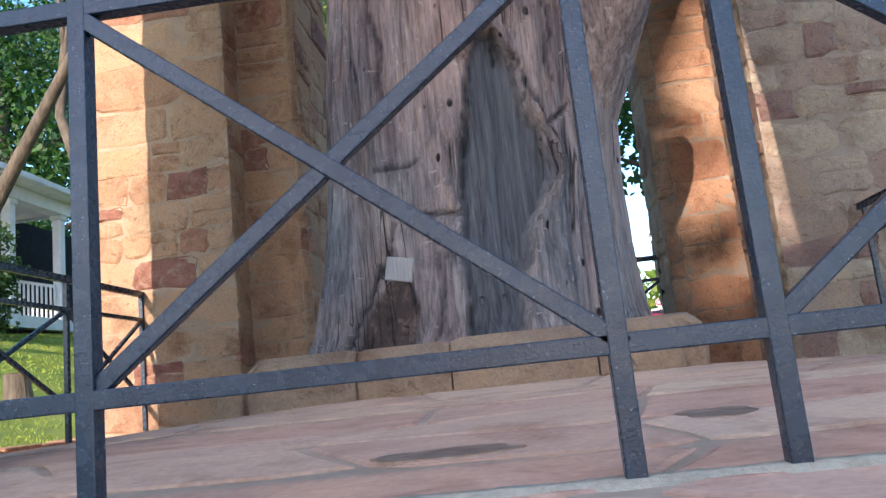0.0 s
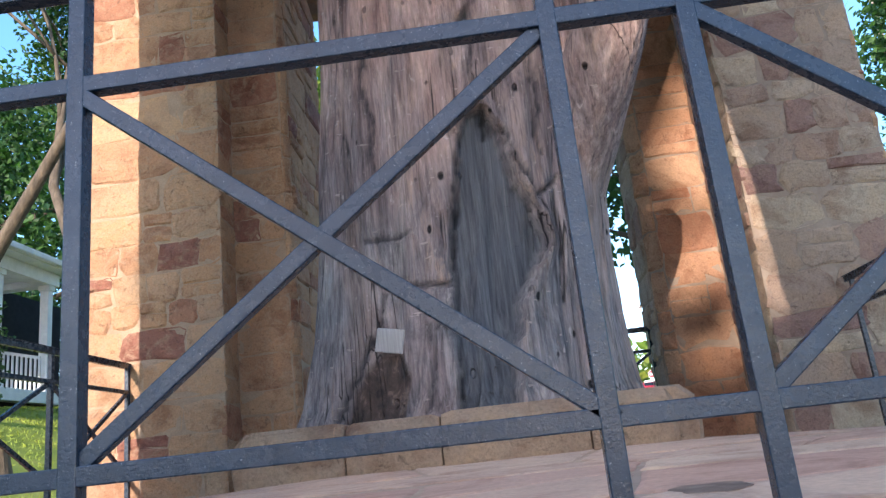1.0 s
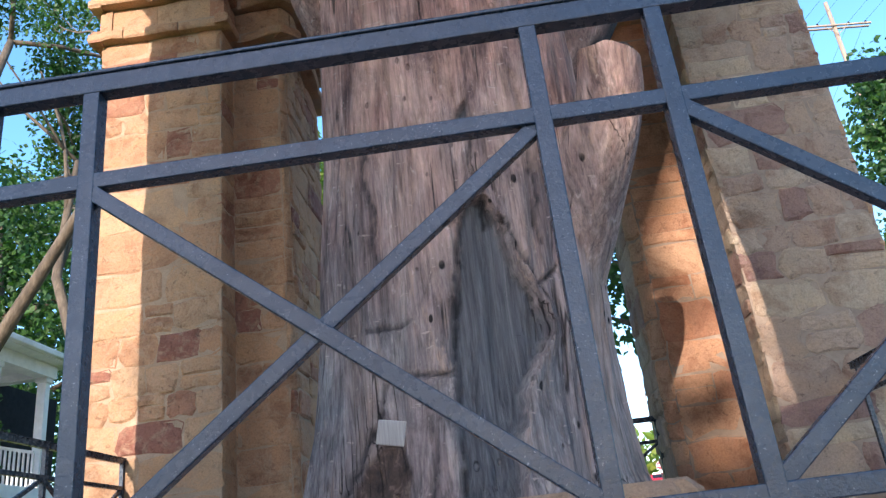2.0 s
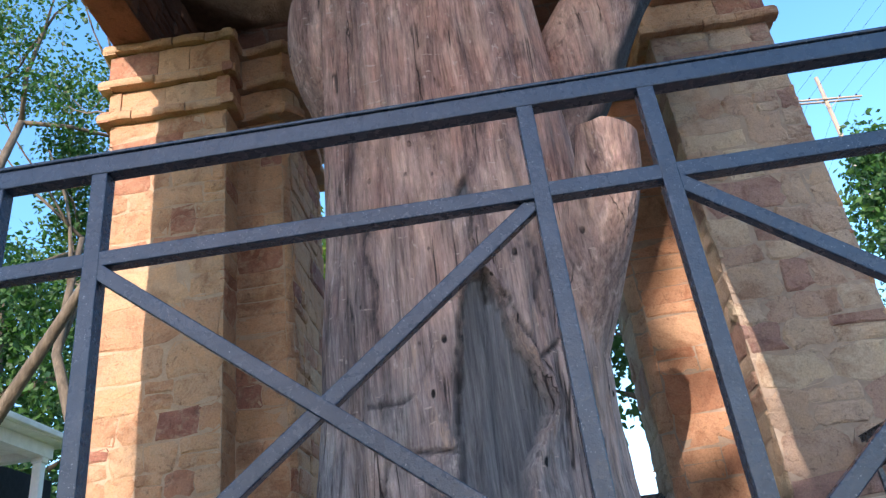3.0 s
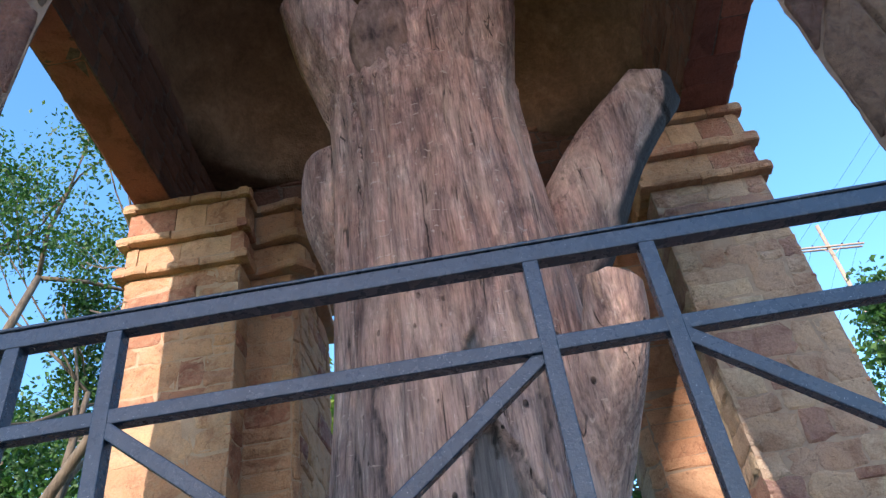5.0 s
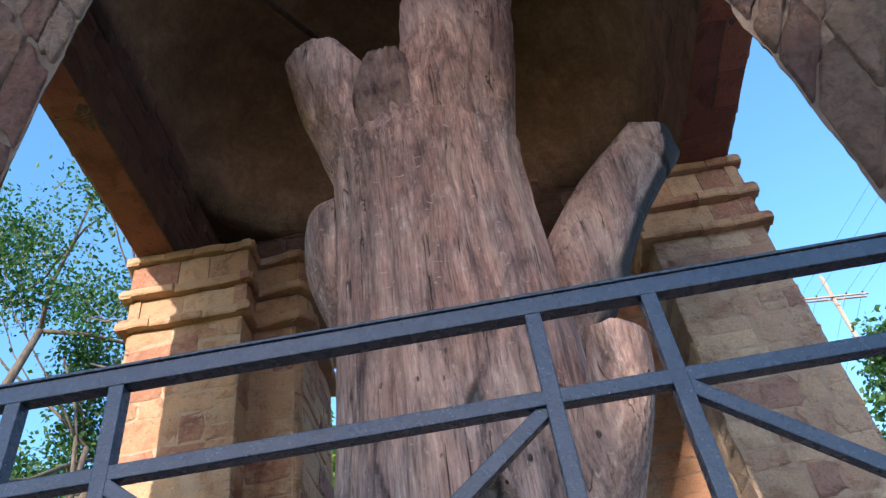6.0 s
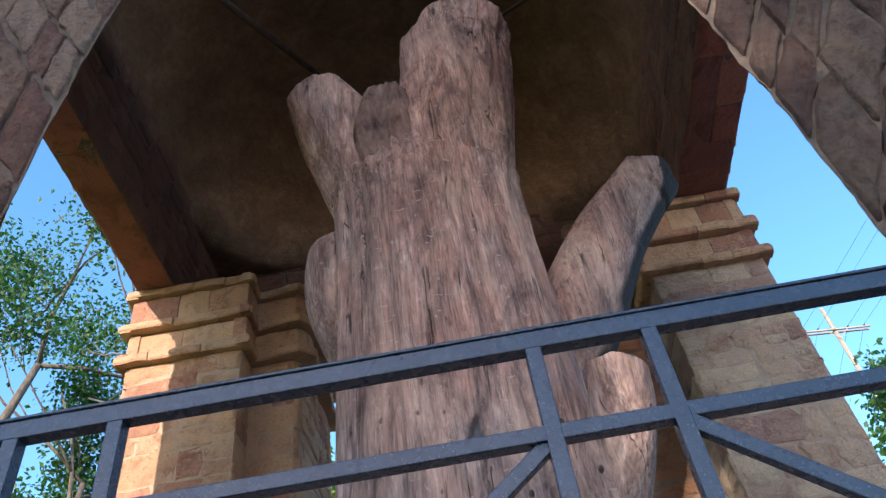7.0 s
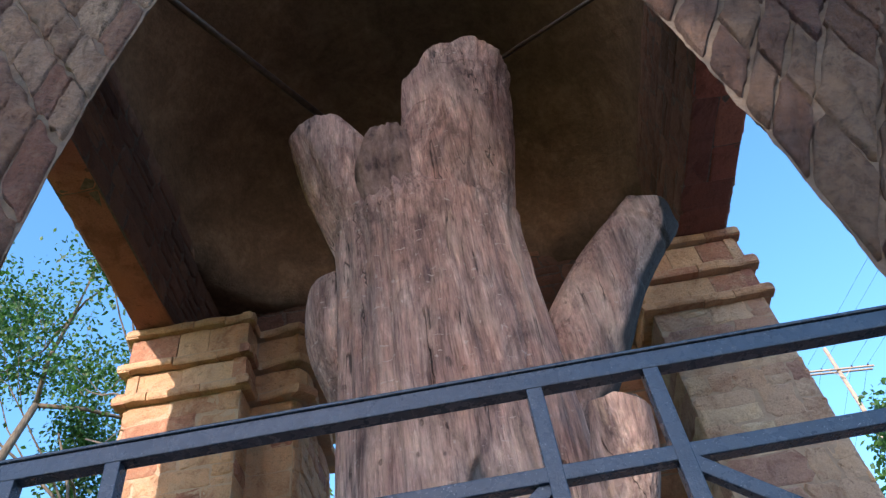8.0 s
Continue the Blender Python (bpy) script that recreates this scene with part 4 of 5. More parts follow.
def tree():
    t = tagged(new("dead_tree"), "huge weathered grey-brown dead tree trunk with sawn limb stubs", "tree trunk")
    verts, faces, marks = [], [], []
    dark_tint = {}
    # the main trunk
    n, rows, rings, flags = 420, 330, [], []
    for k_row in range(rows + 1):
        z = 0.25 + 5.2 * k_row / rows
        l, r = lerp_table(SILHOUETTE, z)
        cx, a = (l + r) / 2, (r - l) / 2 * (1 - 0.35 * max(0.0, z - 4.9) / 0.55)
        b = 0.80 * min(a, 0.92)
        ring, fl = [], []
        for i in range(n):
            # finer steps on the front
            s = 2 * math.pi * i / n
            ang = s - math.pi / 2 + 0.45 * math.sin(s)
            flare = 0.06 * max(0.0, 1 - (z - 0.25) / 0.9) * math.cos(ang * 5 + 0.6)
            ca, sa = math.cos(ang), math.sin(ang)
            ca_, sa_ = math.copysign(abs(ca) ** 0.92, ca), math.copysign(abs(sa) ** 0.92, sa)
            x, y = cx + a * ca_, axis_y(z) + b * sa_
            d = wood_relief(x, y, z, ang) + flare
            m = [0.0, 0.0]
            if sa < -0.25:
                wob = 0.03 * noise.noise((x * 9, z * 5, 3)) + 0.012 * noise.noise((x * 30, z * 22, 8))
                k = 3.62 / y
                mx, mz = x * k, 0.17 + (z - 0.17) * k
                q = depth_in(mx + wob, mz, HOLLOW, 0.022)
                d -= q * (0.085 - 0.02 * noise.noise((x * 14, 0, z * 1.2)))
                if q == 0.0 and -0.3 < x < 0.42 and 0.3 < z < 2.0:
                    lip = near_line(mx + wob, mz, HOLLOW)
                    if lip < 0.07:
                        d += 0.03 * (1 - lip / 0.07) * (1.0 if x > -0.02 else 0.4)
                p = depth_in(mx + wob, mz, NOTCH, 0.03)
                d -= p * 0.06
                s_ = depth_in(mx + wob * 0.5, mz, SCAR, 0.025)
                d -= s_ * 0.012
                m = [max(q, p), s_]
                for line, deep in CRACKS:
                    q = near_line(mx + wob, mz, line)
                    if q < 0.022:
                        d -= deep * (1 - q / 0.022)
                        # shade in the lower cracks, put into the wood's colour
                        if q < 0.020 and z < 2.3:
                            dark_tint[k_row * n + i] = 0.95 * (1 - q / 0.020)
            ring.append(Vector((x + d * ca, y + d * sa, z)))
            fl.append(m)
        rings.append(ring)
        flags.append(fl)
    add_skin(verts, faces, marks, rings)
    add_cap(verts, faces, marks, rings[-1], 0, 3.0, 0.5)

    def stub(points, radii, flat, seed, sides=90, steps=60, end=1, deep=0.08, ridge=1.0, groove=0.0, skin=0, dark_flank=False, slant=0.0):
        """A limb along a smooth path, a little flattened, with a broken end."""
        P = [Vector(p) for p in points]
        rr, m = [], len(P) - 1
        for k in range(steps + 1):
            f = k / steps * m
            j = min(int(f), m - 1)
            q = f - j
            p0, p1, p2, p3 = P[max(j - 1, 0)], P[j], P[j + 1], P[min(j + 2, m)]
            p = 0.5 * ((2 * p1) + (p2 - p0) * q + (2 * p0 - 5 * p1 + 4 * p2 - p3) * q * q + (3 * p1 - p0 - 3 * p2 + p3) * q ** 3)
            d = (p2 - p1).normalized()
            rad = radii[j] + (radii[j + 1] - radii[j]) * q
            x = d.cross(Vector((0, 1, 0)))
            x.normalize()
            y = d.cross(x)
            ring = []
            for i in range(sides):
                ang = 2 * math.pi * i / sides
                e = 1 + ridge * (0.10 * noise.noise((math.cos(ang) * 2.4 + seed, math.sin(ang) * 2.4, f * 0.5)) + 0.045 * noise.noise((math.cos(ang) * 8 + seed, math.sin(ang) * 8, f * 0.9)) + 0.02 * noise.noise((math.cos(ang) * 22 + seed, math.sin(ang) * 22, f * 2)))
                if groove and abs(f - groove) < 0.05:
                    e *= 0.93
                off = 0.0
                if k > steps - 16:
                    off = 0.07 * noise.noise((math.cos(ang) * 1.8 + seed, math.sin(ang) * 1.8, 7)) * (k - steps + 16) / 16 + (slant * math.cos(ang) * x.x - 0.05 * math.sin(ang) * y.y) * (k - steps + 16) / 16
                if dark_flank:
                    # darker on the right and lower flank, spreading towards the tip
                    o = x * math.cos(ang) + y * math.sin(ang)
                    limit = 0.78 - 0.62 * max(0.0, (f - 2.6) / 0.4) + 0.10 * noise.noise((f * 4, ang * 2, 5))
                    dark_tint[len(verts) + k * sides + i] = max(0.0, min(1.0, (o.x * 0.85 - o.z * 0.5 - limit) / 0.10))
                ring.append(p + (x * math.cos(ang) + y * math.sin(ang) * flat) * rad * e + d * off * rad * 3)
            rr.append(ring)
        add_skin(verts, faces, marks, rr, skin)
        add_cap(verts, faces, marks, rr[-1], end, seed, deep)

    # the fork: tall prong and the cut prong beside it
    stub([(0.02, 4.20, 4.6), (0.18, 4.10, 5.6), (0.36, 4.02, 6.4), (0.43, 3.95, 6.95), (0.48, 3.90, 7.22)], [0.62, 0.60, 0.52, 0.52, 0.50], 0.9, 2.0, 150, 90, slant=0.09)
    stub([(-0.35, 4.15, 4.7), (-0.62, 4.02, 5.5), (-0.80, 3.95, 6.1), (-0.92, 3.92, 6.50)], [0.46, 0.40, 0.36, 0.31], 0.9, 4.0, 110, 60)
    stub([(-0.34, 4.10, 4.70), (-0.32, 3.86, 5.45), (-0.27, 3.80, 6.02)], [0.30, 0.31, 0.23], 1.0, 6.0, 110, 60, end=2, deep=0.16, ridge=1.9, skin=2)
    # sawn limb and stubs
    stub([(0.30, 4.50, 2.95), (0.78, 4.45, 3.51), (1.29, 4.45, 4.36), (1.83, 4.45, 5.06)], [0.36, 0.36, 0.305, 0.28], 0.95, 8.0, 110, 110, 1, 0.03, 0.45, 2.62, 0, True)
    stub([(-0.62, 4.4, 3.3), (-0.84, 4.22, 3.95), (-0.86, 4.15, 4.40), (-0.80, 4.15, 4.58)], [0.24, 0.25, 0.23, 0.15], 0.9, 10.0, 80, 40, 0, 0.05, 0.6)
    stub([(0.22, 4.35, 1.0), (0.55, 4.08, 1.8), (0.82, 3.82, 2.36), (0.89, 3.75, 2.69)], [0.24, 0.25, 0.20, 0.185], 0.9, 12.0, 80, 50, 1, 0.06, 0.7)
    for v in verts:
        v.z += 0.035 * max(0.0, min(1.0, (4.0 - v.z) / 2.5)) - 0.092 * max(0.0, v.z - 4.6)
    me = bpy.data.meshes.new("trunk")
    me.from_pydata([tuple(v) for v in verts], [], faces)
    for m in (M_WOOD, M_ENDGRAIN, M_KNOT):
        me.materials.append(m)
    me.polygons.foreach_set("material_index", marks)
    me.polygons.foreach_set("use_smooth", [True] * len(faces))
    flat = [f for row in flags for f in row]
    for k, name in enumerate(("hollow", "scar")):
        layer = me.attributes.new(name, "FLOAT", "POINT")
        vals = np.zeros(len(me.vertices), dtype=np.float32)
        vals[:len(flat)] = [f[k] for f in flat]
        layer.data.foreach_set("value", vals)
    layer = me.attributes.new("painted_dark", "FLOAT", "POINT")
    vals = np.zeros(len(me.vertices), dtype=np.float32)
    for k, v in dark_tint.items():
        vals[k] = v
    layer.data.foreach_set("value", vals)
    ob = new("trunk", me)
    ob.parent = t
    # a pale board let into the trunk
    m = Matrix.Translation((-0.545, 3.722, 0.740)) @ Euler((0, radians(13), radians(-24))).to_matrix().to_4x4()
    box("inset_board", (-0.080, -0.03, -0.060), (0.080, 0.05, 0.060), M_PATCH, t, 0.006, "pale grey square of wood let into the trunk", m)
    return t


tree()


def rod(name, a, b, r):
    vs, fs = tube(limb_rings([a, (Vector(a) + Vector(b)) / 2, b], [r, r, r], 12))
    return tagged(piece(name, vs, fs, M_RUSTROD, smooth=True), "rusty round iron tie rod from the trunk to the wall", "tie rod", group="tie rods")


rod("tie_rod", (-0.80, 3.99, 6.64), (-2.76, 1.68, 7.22), 0.034)
rod("tie_rod", (0.80, 3.95, 7.20), (2.42, 2.78, 6.61), 0.022)

# ---------------------------------------------------------------- trees
GREEN = {"leaf": M_LEAF, "yellow": M_LEAF_Y, "dark": M_LEAF_D}


def leaf_mesh(name, centres, size, rs, material, parent, kind=""):
    """Many single bent leaves round the given centres."""
    c = np.array(centres)
    n = len(c)
    d = rs.normal(size=(n, 3))
    d /= np.linalg.norm(d, axis=1)[:, None]
    d[:, 2] -= 0.35
    d /= np.linalg.norm(d, axis=1)[:, None]
    s = rs.normal(size=(n, 3))
    s -= d * (s * d).sum(1)[:, None]
    s /= np.linalg.norm(s, axis=1)[:, None]
    up = np.cross(d, s)
    L = (size * rs.uniform(0.6, 1.35, n))[:, None]
    W = L * 0.30
    v = np.stack([c, c + d * L * 0.5 + s * W + up * L * 0.06, c + d * L, c + d * L * 0.5 - s * W + up * L * 0.06], 1).reshape(-1, 3)
    f = [(4 * i, 4 * i + 1, 4 * i + 2, 4 * i + 3) for i in range(n)]
    ob = piece(name, v.tolist(), f, material, parent)
    if kind:
        ob["kind"] = kind
    return ob


def grow(base, direction, length, radius, rs, depth, limbs, tips, spread=0.6, droop=0.0, wobble=0.13):
    """A limb that bends and forks."""
    p, d, pts, rad = Vector(base), Vector(direction).normalized(), [Vector(base)], [radius]
    steps = 5
    for k in range(steps):
        d = (d + Vector(rs.normal(size=3).tolist()) * wobble + Vector((0, 0, (0.05 if wobble > 0.1 else 0.0) - droop))).normalized()
        p = p + d * length / steps
        pts.append(p.copy())
        rad.append(radius * (1 - 0.55 * (k + 1) / steps))
        if depth <= 1:
            tips.append(p.copy())
    limbs.append((pts, rad))
    if depth > 0:
        for k in range(3 if depth > 1 else 4):
            i = int(rs.integers(2, steps + 1))
            e = (d + Vector(rs.normal(size=3).tolist()) * spread).normalized()
            grow(pts[i], e, length * rs.uniform(0.5, 0.75), rad[i] * 0.7, rs, depth - 1, limbs, tips, spread, droop)


def leafy_tree(name, label, base, height, trunk_r, seed, leaves, size, colour, lean=(0, 0, 1), depth=3, scatter=0.5, first=0.45, spread=0.6, droop=0.0, wobble=0.13):
    rs = np.random.default_rng(seed)
    t = tagged(new(name), label, "tree")
    limbs, tips = [], []
    grow(base, lean, height * first, trunk_r, rs, depth, limbs, tips, spread, droop, wobble)
    vs, fs = [], []
    for k, (pts, rad) in enumerate(limbs):
        v, f = tube(limb_rings(pts, rad, 9 if k == 0 else 6), True)
        fs += [tuple(i + len(vs) for i in q) for q in f]
        vs += v
    piece("trunk", vs, fs, M_BARK, t, "brown bark with forking limbs", True)
    tips = np.array([tuple(p) for p in tips])
    pick = tips[rs.integers(0, len(tips), leaves)]
    leaf_mesh("crown", pick + rs.normal(size=(leaves, 3)) * scatter, size, rs, GREEN[colour], t)
    return t


def dense_tree(name, label, base, height, radius, seed, leaves, size, colour, taper=0.0, low=0.18):
    """A full crown: leaf clumps through an uneven volume over a tapered trunk."""
    rs = np.random.default_rng(seed)
    t = tagged(new(name), label, "shrub" if height < 3 else "tree")
    b = Vector(base)
    pts = [b, b + Vector((0.1, 0, height * 0.3)), b + Vector((0, 0.1, height * 0.6)), b + Vector((0, 0, height * 0.9))]
    vs, fs = tube(limb_rings(pts, [radius * 0.13, radius * 0.10, radius * 0.07, 0.02], 10))
    for k in range(9):
        z = height * rs.uniform(0.25, 0.75)
        a = rs.uniform(0, 6.283)
        e = Vector((math.cos(a), math.sin(a), 0.5)) * radius * 0.7
        v, f = tube(limb_rings([b + Vector((0, 0, z)), b + Vector((0, 0, z)) + e * 0.5, b + Vector((0, 0, z)) + e], [radius * 0.05, radius * 0.035, 0.01], 6))
        fs += [tuple(i + len(vs) for i in q) for q in f]
        vs += v
    piece("trunk", vs, fs, M_BARK, t, "brown bark with short limbs", True)
    m = max(30, leaves // 45)
    h = rs.uniform(low, 1.0, m)
    shape = np.sqrt(np.clip(1 - (np.abs(h - 0.5) * 2) ** 2.4, 0.02, 1)) * (1 - taper) + taper * (1.05 - h)
    a = rs.uniform(0, 6.283, m)
    r = radius * shape * np.sqrt(rs.uniform(0.15, 1, m))
    c = np.stack([b.x + r * np.cos(a), b.y + r * np.sin(a), b.z + h * height], 1)
    pick = c[rs.integers(0, m, leaves)] + rs.normal(size=(leaves, 3)) * radius * 0.13
    leaf_mesh("crown", pick, size, rs, GREEN[colour], t)
    return t


leafy_tree("tree", "slender leaning tree with thin bare limbs and scattered green leaves", (-7.55, 9.0, ground_z(-7.55, 9.0)), 14.0, 0.12, 4, 13000, 0.10, "leaf", (0.68, 0.0, 1), 4, 0.24, 0.42, 0.55, 0.0, 0.035)
leafy_tree("tree", "tall thin tree with sparse green leaves against the sky", (-9.6, 10.6, ground_z(-9.6, 10.6)), 21.0, 0.17, 9, 14000, 0.11, "leaf", (0.10, 0.05, 1), 4, 0.24, 0.46, 0.5)
leafy_tree("tree", "tree with green leaves beside the shelter", (-6.9, 12.6, ground_z(-6.9, 12.6)), 18.0, 0.14, 15, 15000, 0.14, "leaf", (0.0, 0.1, 1), 4, 0.30, 0.44, 0.5)
dense_tree("tree", "full green tree with fine leaves behind the white house", (-15.5, 21.5, 1.9), 11.0, 4.6, 6, 24000, 0.22, "leaf")
dense_tree("tree", "full green tree behind the white house", (-20.5, 25.5, 1.9), 13.0, 5.0, 16, 9000, 0.38, "leaf")
dense_tree("shrub", "dark green shrub in front of the white porch", (-7.95, 10.4, ground_z(-7.95, 10.4)), 1.75, 0.62, 51, 5000, 0.09, "dark", 0.0, 0.05)
dense_tree("tree", "full green tree behind the shelter", (-4.6, 17.5, 0.3), 10.0, 2.6, 7, 8000, 0.26, "yellow")
dense_tree("tree", "dark green tree with hanging leaves behind the shelter", (3.7, 14.6, 0.25), 10.5, 2.3, 8, 7000, 0.22, "dark", 0.0, 0.33)
dense_tree("tree", "tall green conifer beside the street", (19.3, 32.0, 1.2), 18.0, 3.6, 12, 9000, 0.34, "leaf", 0.75, 0.1)
# unseen poplars and tree belt across the way, added to shade the shelter's front
dense_tree("tree", "unseen dense poplar added across the way to shade the shelter", (-10.20, -40.0, -0.4), 28.0, 1.5, 31, 15000, 0.62, "dark", 0.0, 0.08)
dense_tree("tree", "unseen dense poplar added across the way to shade the shelter", (-5.90, -40.0, -0.4), 25.0, 1.85, 32, 15000, 0.62, "dark", 0.0, 0.08)

# high crown added out of view, to keep sun off the sawn limb
dense_tree("tree", "unseen high-crowned tree added across the way to shade the sawn limb", (-8.95, -41.0, -0.4), 27.5, 1.75, 33, 14000, 0.50, "dark", 0.0, 0.742)


def shade_tree_belt():
    # unseen foliage added so its stepped top shades the floor and lower pier
    rs = np.random.default_rng(40)
    n = 14000
    x = rs.uniform(-14.3, -5.6, n)
    c = np.stack([x, rs.uniform(-46, -42.5, n), -0.4 + rs.uniform(0, 1, n) * (15.1 + 2.95 * np.clip((x + 11.0) / 0.7, 0, 1)) + 0.25 * np.sin(x * 1.7)], 1)
    h = tagged(new("shade_tree_belt"), "unseen dense belt of dark green trees added across the way for shade", "trees")
    leaf_mesh("foliage", c, 0.75, rs, M_LEAF_D, h, "stuff")
    vs, fs = [], []
    for k in range(5):
        px = -14 + 2.0 * k
        v, f = tube(limb_rings([(px, -44, -0.6), (px + 0.2, -44, 5.0), (px, -44, 11)], [0.22, 0.16, 0.05], 7))
        fs += [tuple(i + len(vs) for i in q) for q in f]
        vs += v
    piece("stems", vs, fs, M_BARK, h)


shade_tree_belt()


def far_woods():
    rs = np.random.default_rng(50)
    c = []
    for k in range(120):
        x, y = rs.uniform(-130, 150), rs.uniform(125, 170)
        z = ground_z(x, y)
        h, r = rs.uniform(6, 12), rs.uniform(4, 8)
        q = rs.normal(size=(110, 3)) * np.array([r * 0.5, r * 0.5, h * 0.3]) + np.array([x, y, z + h * 0.55])
        c.append(q)
    w = leaf_mesh("far_woods", np.concatenate(c), 2.2, rs, M_LEAF_Y, None, "stuff")
    tagged(w, "pale green woods on the far hill", "woods")


far_woods()


def grass():
    rs = np.random.default_rng(60)
    n = 34000
    x, y = rs.uniform(-10.5, -3.45, n), rs.uniform(2.5, 15.5, n)
    z = np.array([ground_z(a, b) for a, b in zip(x, y)]) - 0.005
    a = rs.uniform(0, 6.283, n)
    h = rs.uniform(0.015, 0.045, n)
    w = 0.004 + 0.0006 * y
    dx, dy = np.cos(a) * w, np.sin(a) * w
    tx, ty = rs.normal(size=n) * 0.02, rs.normal(size=n) * 0.02
    v = np.stack([np.stack([x - dx, y - dy, z], 1), np.stack([x + dx, y + dy, z], 1), np.stack([x + tx, y + ty, z + h], 1)], 1).reshape(-1, 3)
    g = piece("grass", v.tolist(), [(3 * i, 3 * i + 1, 3 * i + 2) for i in range(n)], M_BLADE)
    tagged(g, "short sunlit yellow-green grass blades on the lawn", "grass", kind="stuff")


grass()


def stump():
    s = tagged(new("tree_stump"), "small sawn grey tree stump on the lawn", "stump")
    cx, cy = -5.2, 7.5
    z = ground_z(cx, cy)
    rings = []
    for k in range(9):
        f = k / 8
        ring = []
        for i in range(28):
            a = 6.2832 * i / 28
            r = (0.125 + 0.05 * (1 - f) ** 2) * (1 + 0.10 * noise.noise((math.cos(a) * 3, math.sin(a) * 3, f)))
            ring.append((cx + r * math.cos(a) - 0.03 * f, cy + r * math.sin(a), z - 0.05 + 0.38 * f))
        rings.append(ring)
    vs, fs = tube(rings)
    piece("bark", vs, fs, M_BARK, s, "rough grey-brown bark", False)
    top = [(x * 0.97 + (cx - 0.03) * 0.03, y * 0.97 + cy * 0.03, zz + 0.004) for x, y, zz in rings[-1]]
    piece("cut_face", top, [tuple(range(28))], M_POLE, s, "pale sawn top")


stump()

# ---------------------------------------------------------------- the white house with its porch


def house():
    h = tagged(new("house"), "white house with a columned porch and shade-darkened walls up the lawn", "house")
    box("wall", (-16.0, 8.0, 1.0), (-10.6, 17.5, 4.25), M_DARK, h, 0.0, "siding with the porch's shade put into its near-black colour")
    box("porch_floor", (-10.6, 8.0, 1.45), (-8.55, 14.3, 1.68), M_WHITE, h, 0.01)
    # lattice base of the porch, in the walls' near-black
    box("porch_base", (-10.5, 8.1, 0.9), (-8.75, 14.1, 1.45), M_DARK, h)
    # entablature and eave
    box("beam", (-8.95, 8.0, 3.86), (-8.65, 14.25, 4.12), M_WHITE, h, 0.01)
    box("beam", (-10.6, 13.95, 3.86), (-8.95, 14.2, 4.12), M_WHITE, h, 0.01)
    box("porch_ceiling", (-10.6, 8.0, 4.0), (-8.95, 13.95, 4.06), M_WHITE, h)
    box("eave", (-10.9, 7.9, 4.12), (-8.38, 14.5, 4.20), M_WHITE, h, 0.01)
    box("gutter", (-8.40, 7.9, 4.15), (-8.28, 14.52, 4.27), M_WHITE, h, 0.02)
    vs = [(-8.35, 7.8, 4.25), (-8.35, 14.55, 4.25), (-16.4, 17.9, 4.25), (-16.4, 7.8, 4.25), (-11.5, 9.5, 5.2), (-11.5, 13.2, 5.2), (-13.5, 13.2, 5.4), (-13.5, 9.5, 5.4)]
    piece("roof", vs, [(0, 1, 5, 4), (1, 2, 6, 5), (2, 3, 7, 6), (3, 0, 4, 7), (4, 5, 6, 7), (3, 2, 1, 0)], M_ROOFING, h, "low grey shingle roof")
    for y in (8.3, 9.4, 10.95, 12.5, 14.05):
        bm = bmesh.new()
        add_box(bm, (-8.89, y - 0.08, 1.80), (-8.71, y + 0.08, 3.76), 0.012)
        add_box(bm, (-8.92, y - 0.11, 1.68), (-8.68, y + 0.11, 1.80), 0.01)
        add_box(bm, (-8.92, y - 0.11, 3.76), (-8.68, y + 0.11, 3.87), 0.01)
        part("column", bm, M_WHITE, h, "square white porch column with base and cap")
    for y in (9.4, 12.4):
        win = box("window", (-10.62, y - 0.5, 2.3), (-10.56, y + 0.5, 3.7), M_WHITE, h, 0.01)
        box("pane", (-10.57, y - 0.42, 2.38), (-10.545, y + 0.42, 3.62), M_GLASS, win)
    # stair rail beside the steps at the end of the porch
    for k in range(4):
        box("step", (-10.3, 14.3 + 0.3 * k, 1.0), (-8.9, 14.6 + 0.3 * k, 1.45 - 0.1 * k), M_WHITE, h, 0.01)
    a, b = Vector((-9.75, 13.9, 2.62)), Vector((-8.80, 13.9, 2.38))
    rail = bar("stair_rail", a, b, 0.06, 0.05, M_WHITE, h)
    bar("stair_rail", a - Z * 0.72, b - Z * 0.72, 0.05, 0.05, M_WHITE, h)
    for k in range(11):
        p = a + (b - a) * (k / 10)
        bar("baluster", p - Z * 0.72, p, 0.035, 0.035, M_WHITE, h)
    h.location = (-0.30, 0.35, 0.47)
    return h


house()

# ---------------------------------------------------------------- street, sign, car, poles


def street():
    vs, fs = [], []
    for k in range(40):
        y = 24 + 3.2 * k
        c = 5.0 + 0.117 * y
        for x in (c - 2.6, c + 3.4):
            vs.append((x, y, ground_z(x, y) + 0.04))
    for k in range(39):
        fs.append((2 * k, 2 * k + 1, 2 * k + 3, 2 * k + 2))
    tagged(piece("road", vs, fs, M_ASPHALT), "pale sunlit asphalt street climbing the hill", "road", kind="structure")


street()


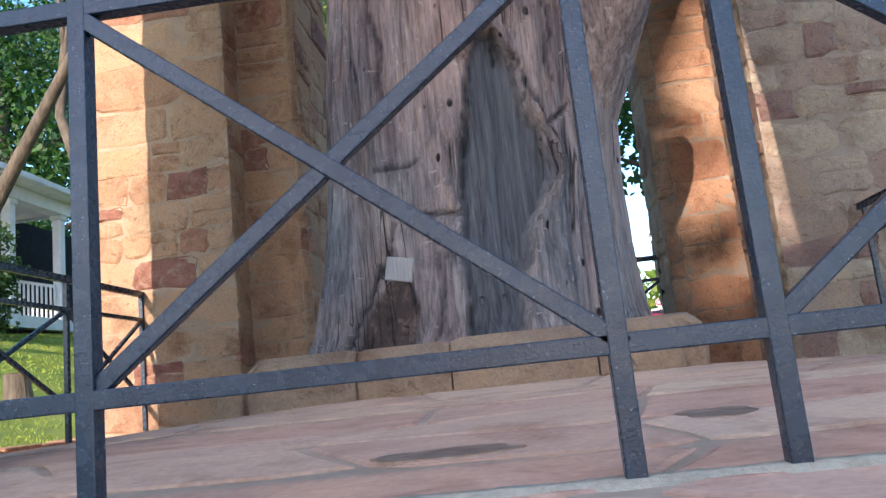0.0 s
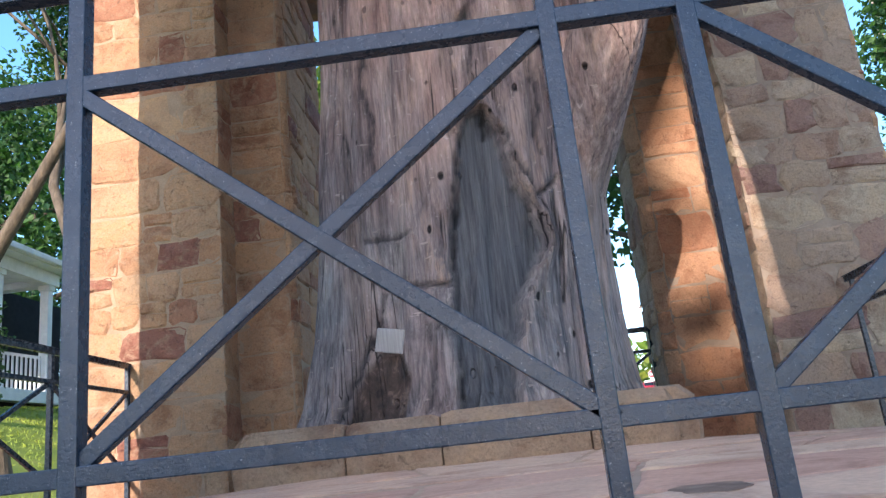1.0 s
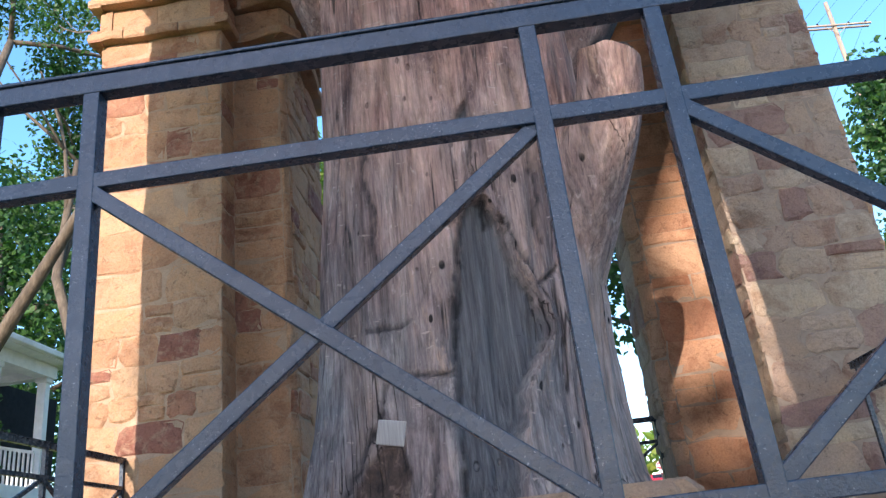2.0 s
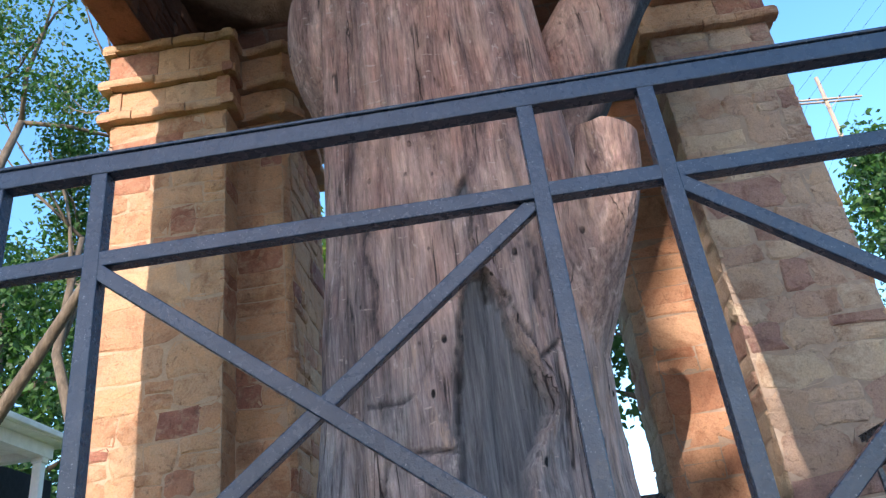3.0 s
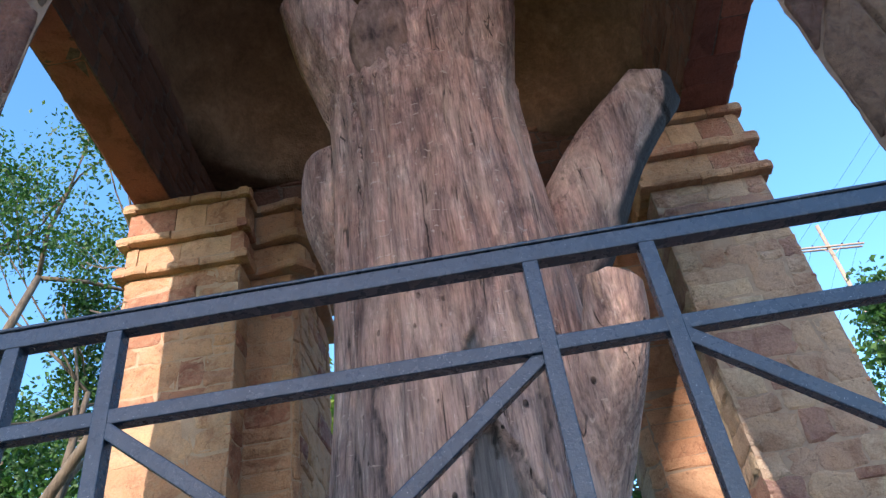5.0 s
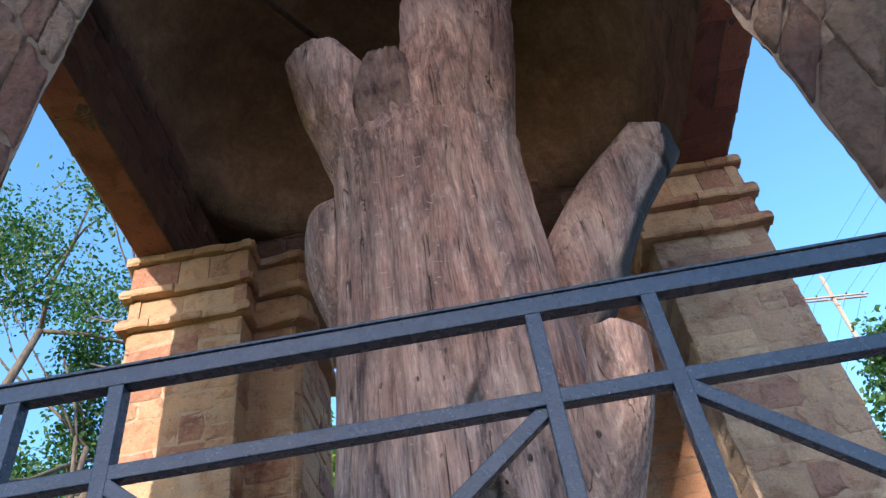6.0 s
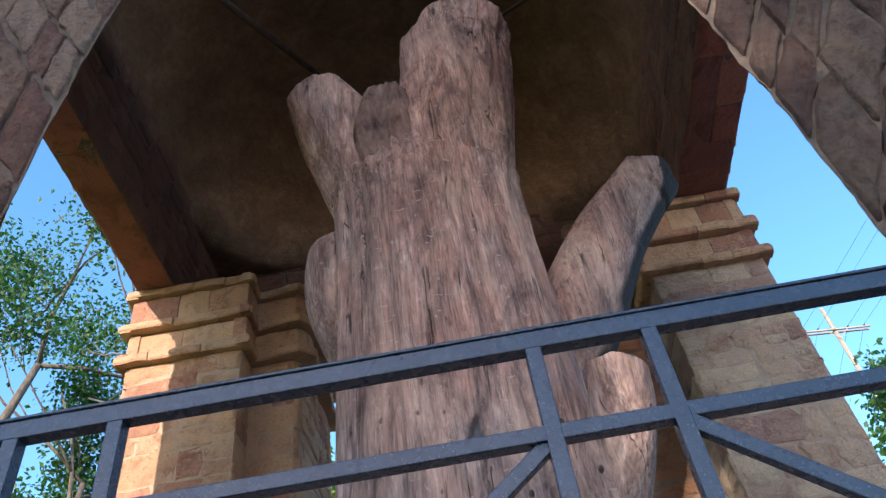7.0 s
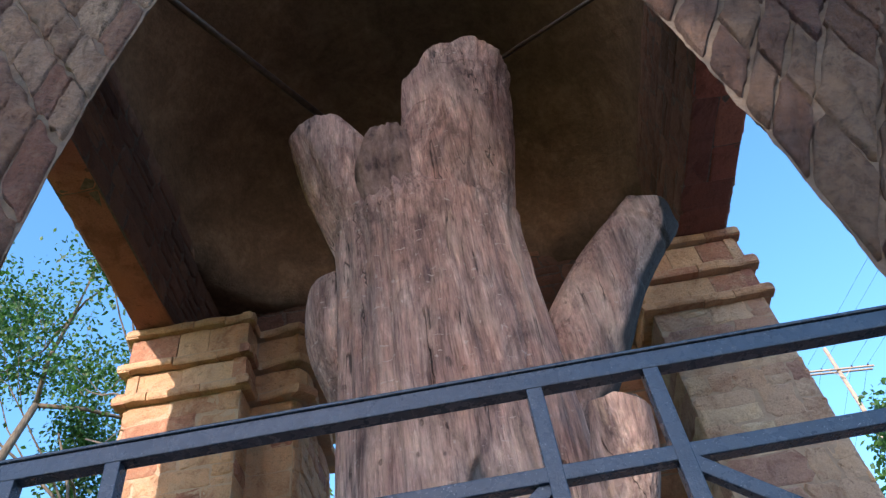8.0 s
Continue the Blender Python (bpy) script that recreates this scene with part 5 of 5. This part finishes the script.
def stop_sign():
    s = tagged(new("stop_sign"), "red octagonal road sign on a post by the street", "road sign")
    x, y = 13.9, 76.0
    z = ground_z(x, y)
    vs, fs = tube(limb_rings([(x, y, z), (x, y, z + 1.2), (x, y, z + 2.6)], [0.04, 0.04, 0.04], 8))
    piece("post", vs, fs, M_RUSTROD, s)
    for name, r, dy, m in (("rim", 0.40, 0.0, M_WHITE), ("plate", 0.36, -0.02, M_SIGN)):
        ring = [(x + r * math.cos(radians(22.5 + 45 * k)), z + 2.25 + r * math.sin(radians(22.5 + 45 * k))) for k in range(8)]
        v = [(a, y - 0.06 + dy, b) for a, b in ring] + [(a, y - 0.03 + dy, b) for a, b in ring]
        piece(name, v, [tuple(range(8))[::-1], tuple(range(8, 16))] + [(i, (i + 1) % 8, 8 + (i + 1) % 8, 8 + i) for i in range(8)], m, s)
    box("lettering_bar", (x - 0.22, y - 0.096, z + 2.15), (x + 0.22, y - 0.085, z + 2.35), M_WHITE, s)


stop_sign()


def car():
    c = tagged(new("car"), "red parked car seen from behind on the street", "car")
    x, y = 14.05, 80.0
    z = ground_z(x, y) + 0.06
    prof = [(-2.2, 0.35), (-2.25, 0.75), (-2.1, 0.95), (-1.6, 1.0), (-1.0, 1.45), (0.7, 1.47), (1.3, 1.0), (2.1, 0.9), (2.25, 0.6), (2.2, 0.35)]
    rings = []
    for sx in (-0.88, -0.80, 0.80, 0.88):
        k = 0.0 if abs(sx) < 0.85 else 0.05
        rings.append([(x + sx * (0.86 if pz > 1.1 else 1.0), y + py * (1 - k), z + pz - k) for py, pz in prof])
    vs, fs = tube(rings)
    body = piece("body", vs, fs, M_RED, c, "glossy red paint")
    piece("rear_window", [(x - 0.62, y - 1.53, z + 1.07), (x + 0.62, y - 1.53, z + 1.07), (x + 0.55, y - 1.13, z + 1.39), (x - 0.55, y - 1.13, z + 1.39)], [(0, 1, 2, 3)], M_GLASS, c)
    for s in (-1, 1):
        box("tail_light", (x + s * 0.72 - 0.12, y - 2.27, z + 0.68), (x + s * 0.72 + 0.12, y - 2.2, z + 0.84), M_SIGN, c, 0.01)
        for wy in (-1.35, 1.35):
            v, f = tube(limb_rings([(x + s * 0.72, y + wy, z + 0.32), (x + s * 0.80, y + wy, z + 0.32), (x + s * 0.90, y + wy, z + 0.32)], [0.31, 0.32, 0.31], 20))
            w = piece("wheel", v, f, M_RUBBER, c)
    box("bumper", (x - 0.85, y - 2.32, z + 0.38), (x + 0.85, y - 2.18, z + 0.58), M_RED, c, 0.03)
    box("plate_bar", (x - 0.22, y - 2.30, z + 0.64), (x + 0.22, y - 2.26, z + 0.76), M_WHITE, c)


car()


def utility_pole(base, height, arm_dir, arm_z, label):
    p = tagged(new("utility_pole"), label, "utility pole", group="utility poles")
    b = Vector(base)
    vs, fs = tube(limb_rings([b, b + Z * height * 0.5, b + Z * height], [0.19, 0.16, 0.12], 14))
    piece("pole", vs, fs, M_POLE, p, smooth=True)
    d = Vector(arm_dir).normalized()
    c = b + Z * arm_z
    for off in (-0.16, 0.16):
        bar("crossarm", c - d * 2.3 + Y * off, c + d * 2.3 + Y * off, 0.11, 0.09, M_POLE, p, Z)
    for s in (-1, 1):
        bar("brace", c + d * s * 0.8 - Y * 0.2, c - Z * 0.7 - Y * 0.17, 0.04, 0.02, M_POLE, p)
    for k in (-2.1, -1.0, 1.0, 2.1):
        q = c + d * k
        v, f = tube(limb_rings([q + Z * 0.05, q + Z * 0.14, q + Z * 0.2, q + Z * 0.28], [0.03, 0.075, 0.05, 0.06], 10))
        piece("insulator", v, f, M_DARK, p)
    return c, d


pole_c, pole_d = utility_pole((22.95, 40.0, 1.5), 27.2, (1, 0.15, 0.02), 25.4, "tall wooden utility pole with a double crossarm")
utility_pole((14.9, 70.0, 3.0), 9.0, (1, 0.1, 0), 8.2, "distant wooden utility pole by the street")


def wire(a, b, sag, r):
    a, b = Vector(a), Vector(b)
    pts = [a + (b - a) * (k / 24) - Z * sag * 4 * (k / 24) * (1 - k / 24) for k in range(25)]
    vs, fs = tube(limb_rings(pts, [r] * 25, 5))
    tagged(piece("power_line", vs, fs, M_DARK), "thin black overhead power line", "power line", group="power lines")


for k in (-2.1, -1.0, 1.0, 2.1):
    q = pole_c + pole_d * k + Z * 0.28
    wire(q, q + Vector((14, -52, 9)), 1.2, 0.008)
    wire(q, Vector((14.9 + k * 0.9, 70.0, 11.3)), 1.0, 0.008)

# ---------------------------------------------------------------- the pieces of floor and walls
flagstones()
worn_slabs()
kerb_stones()
lay_arch_stones()
lay_stones()
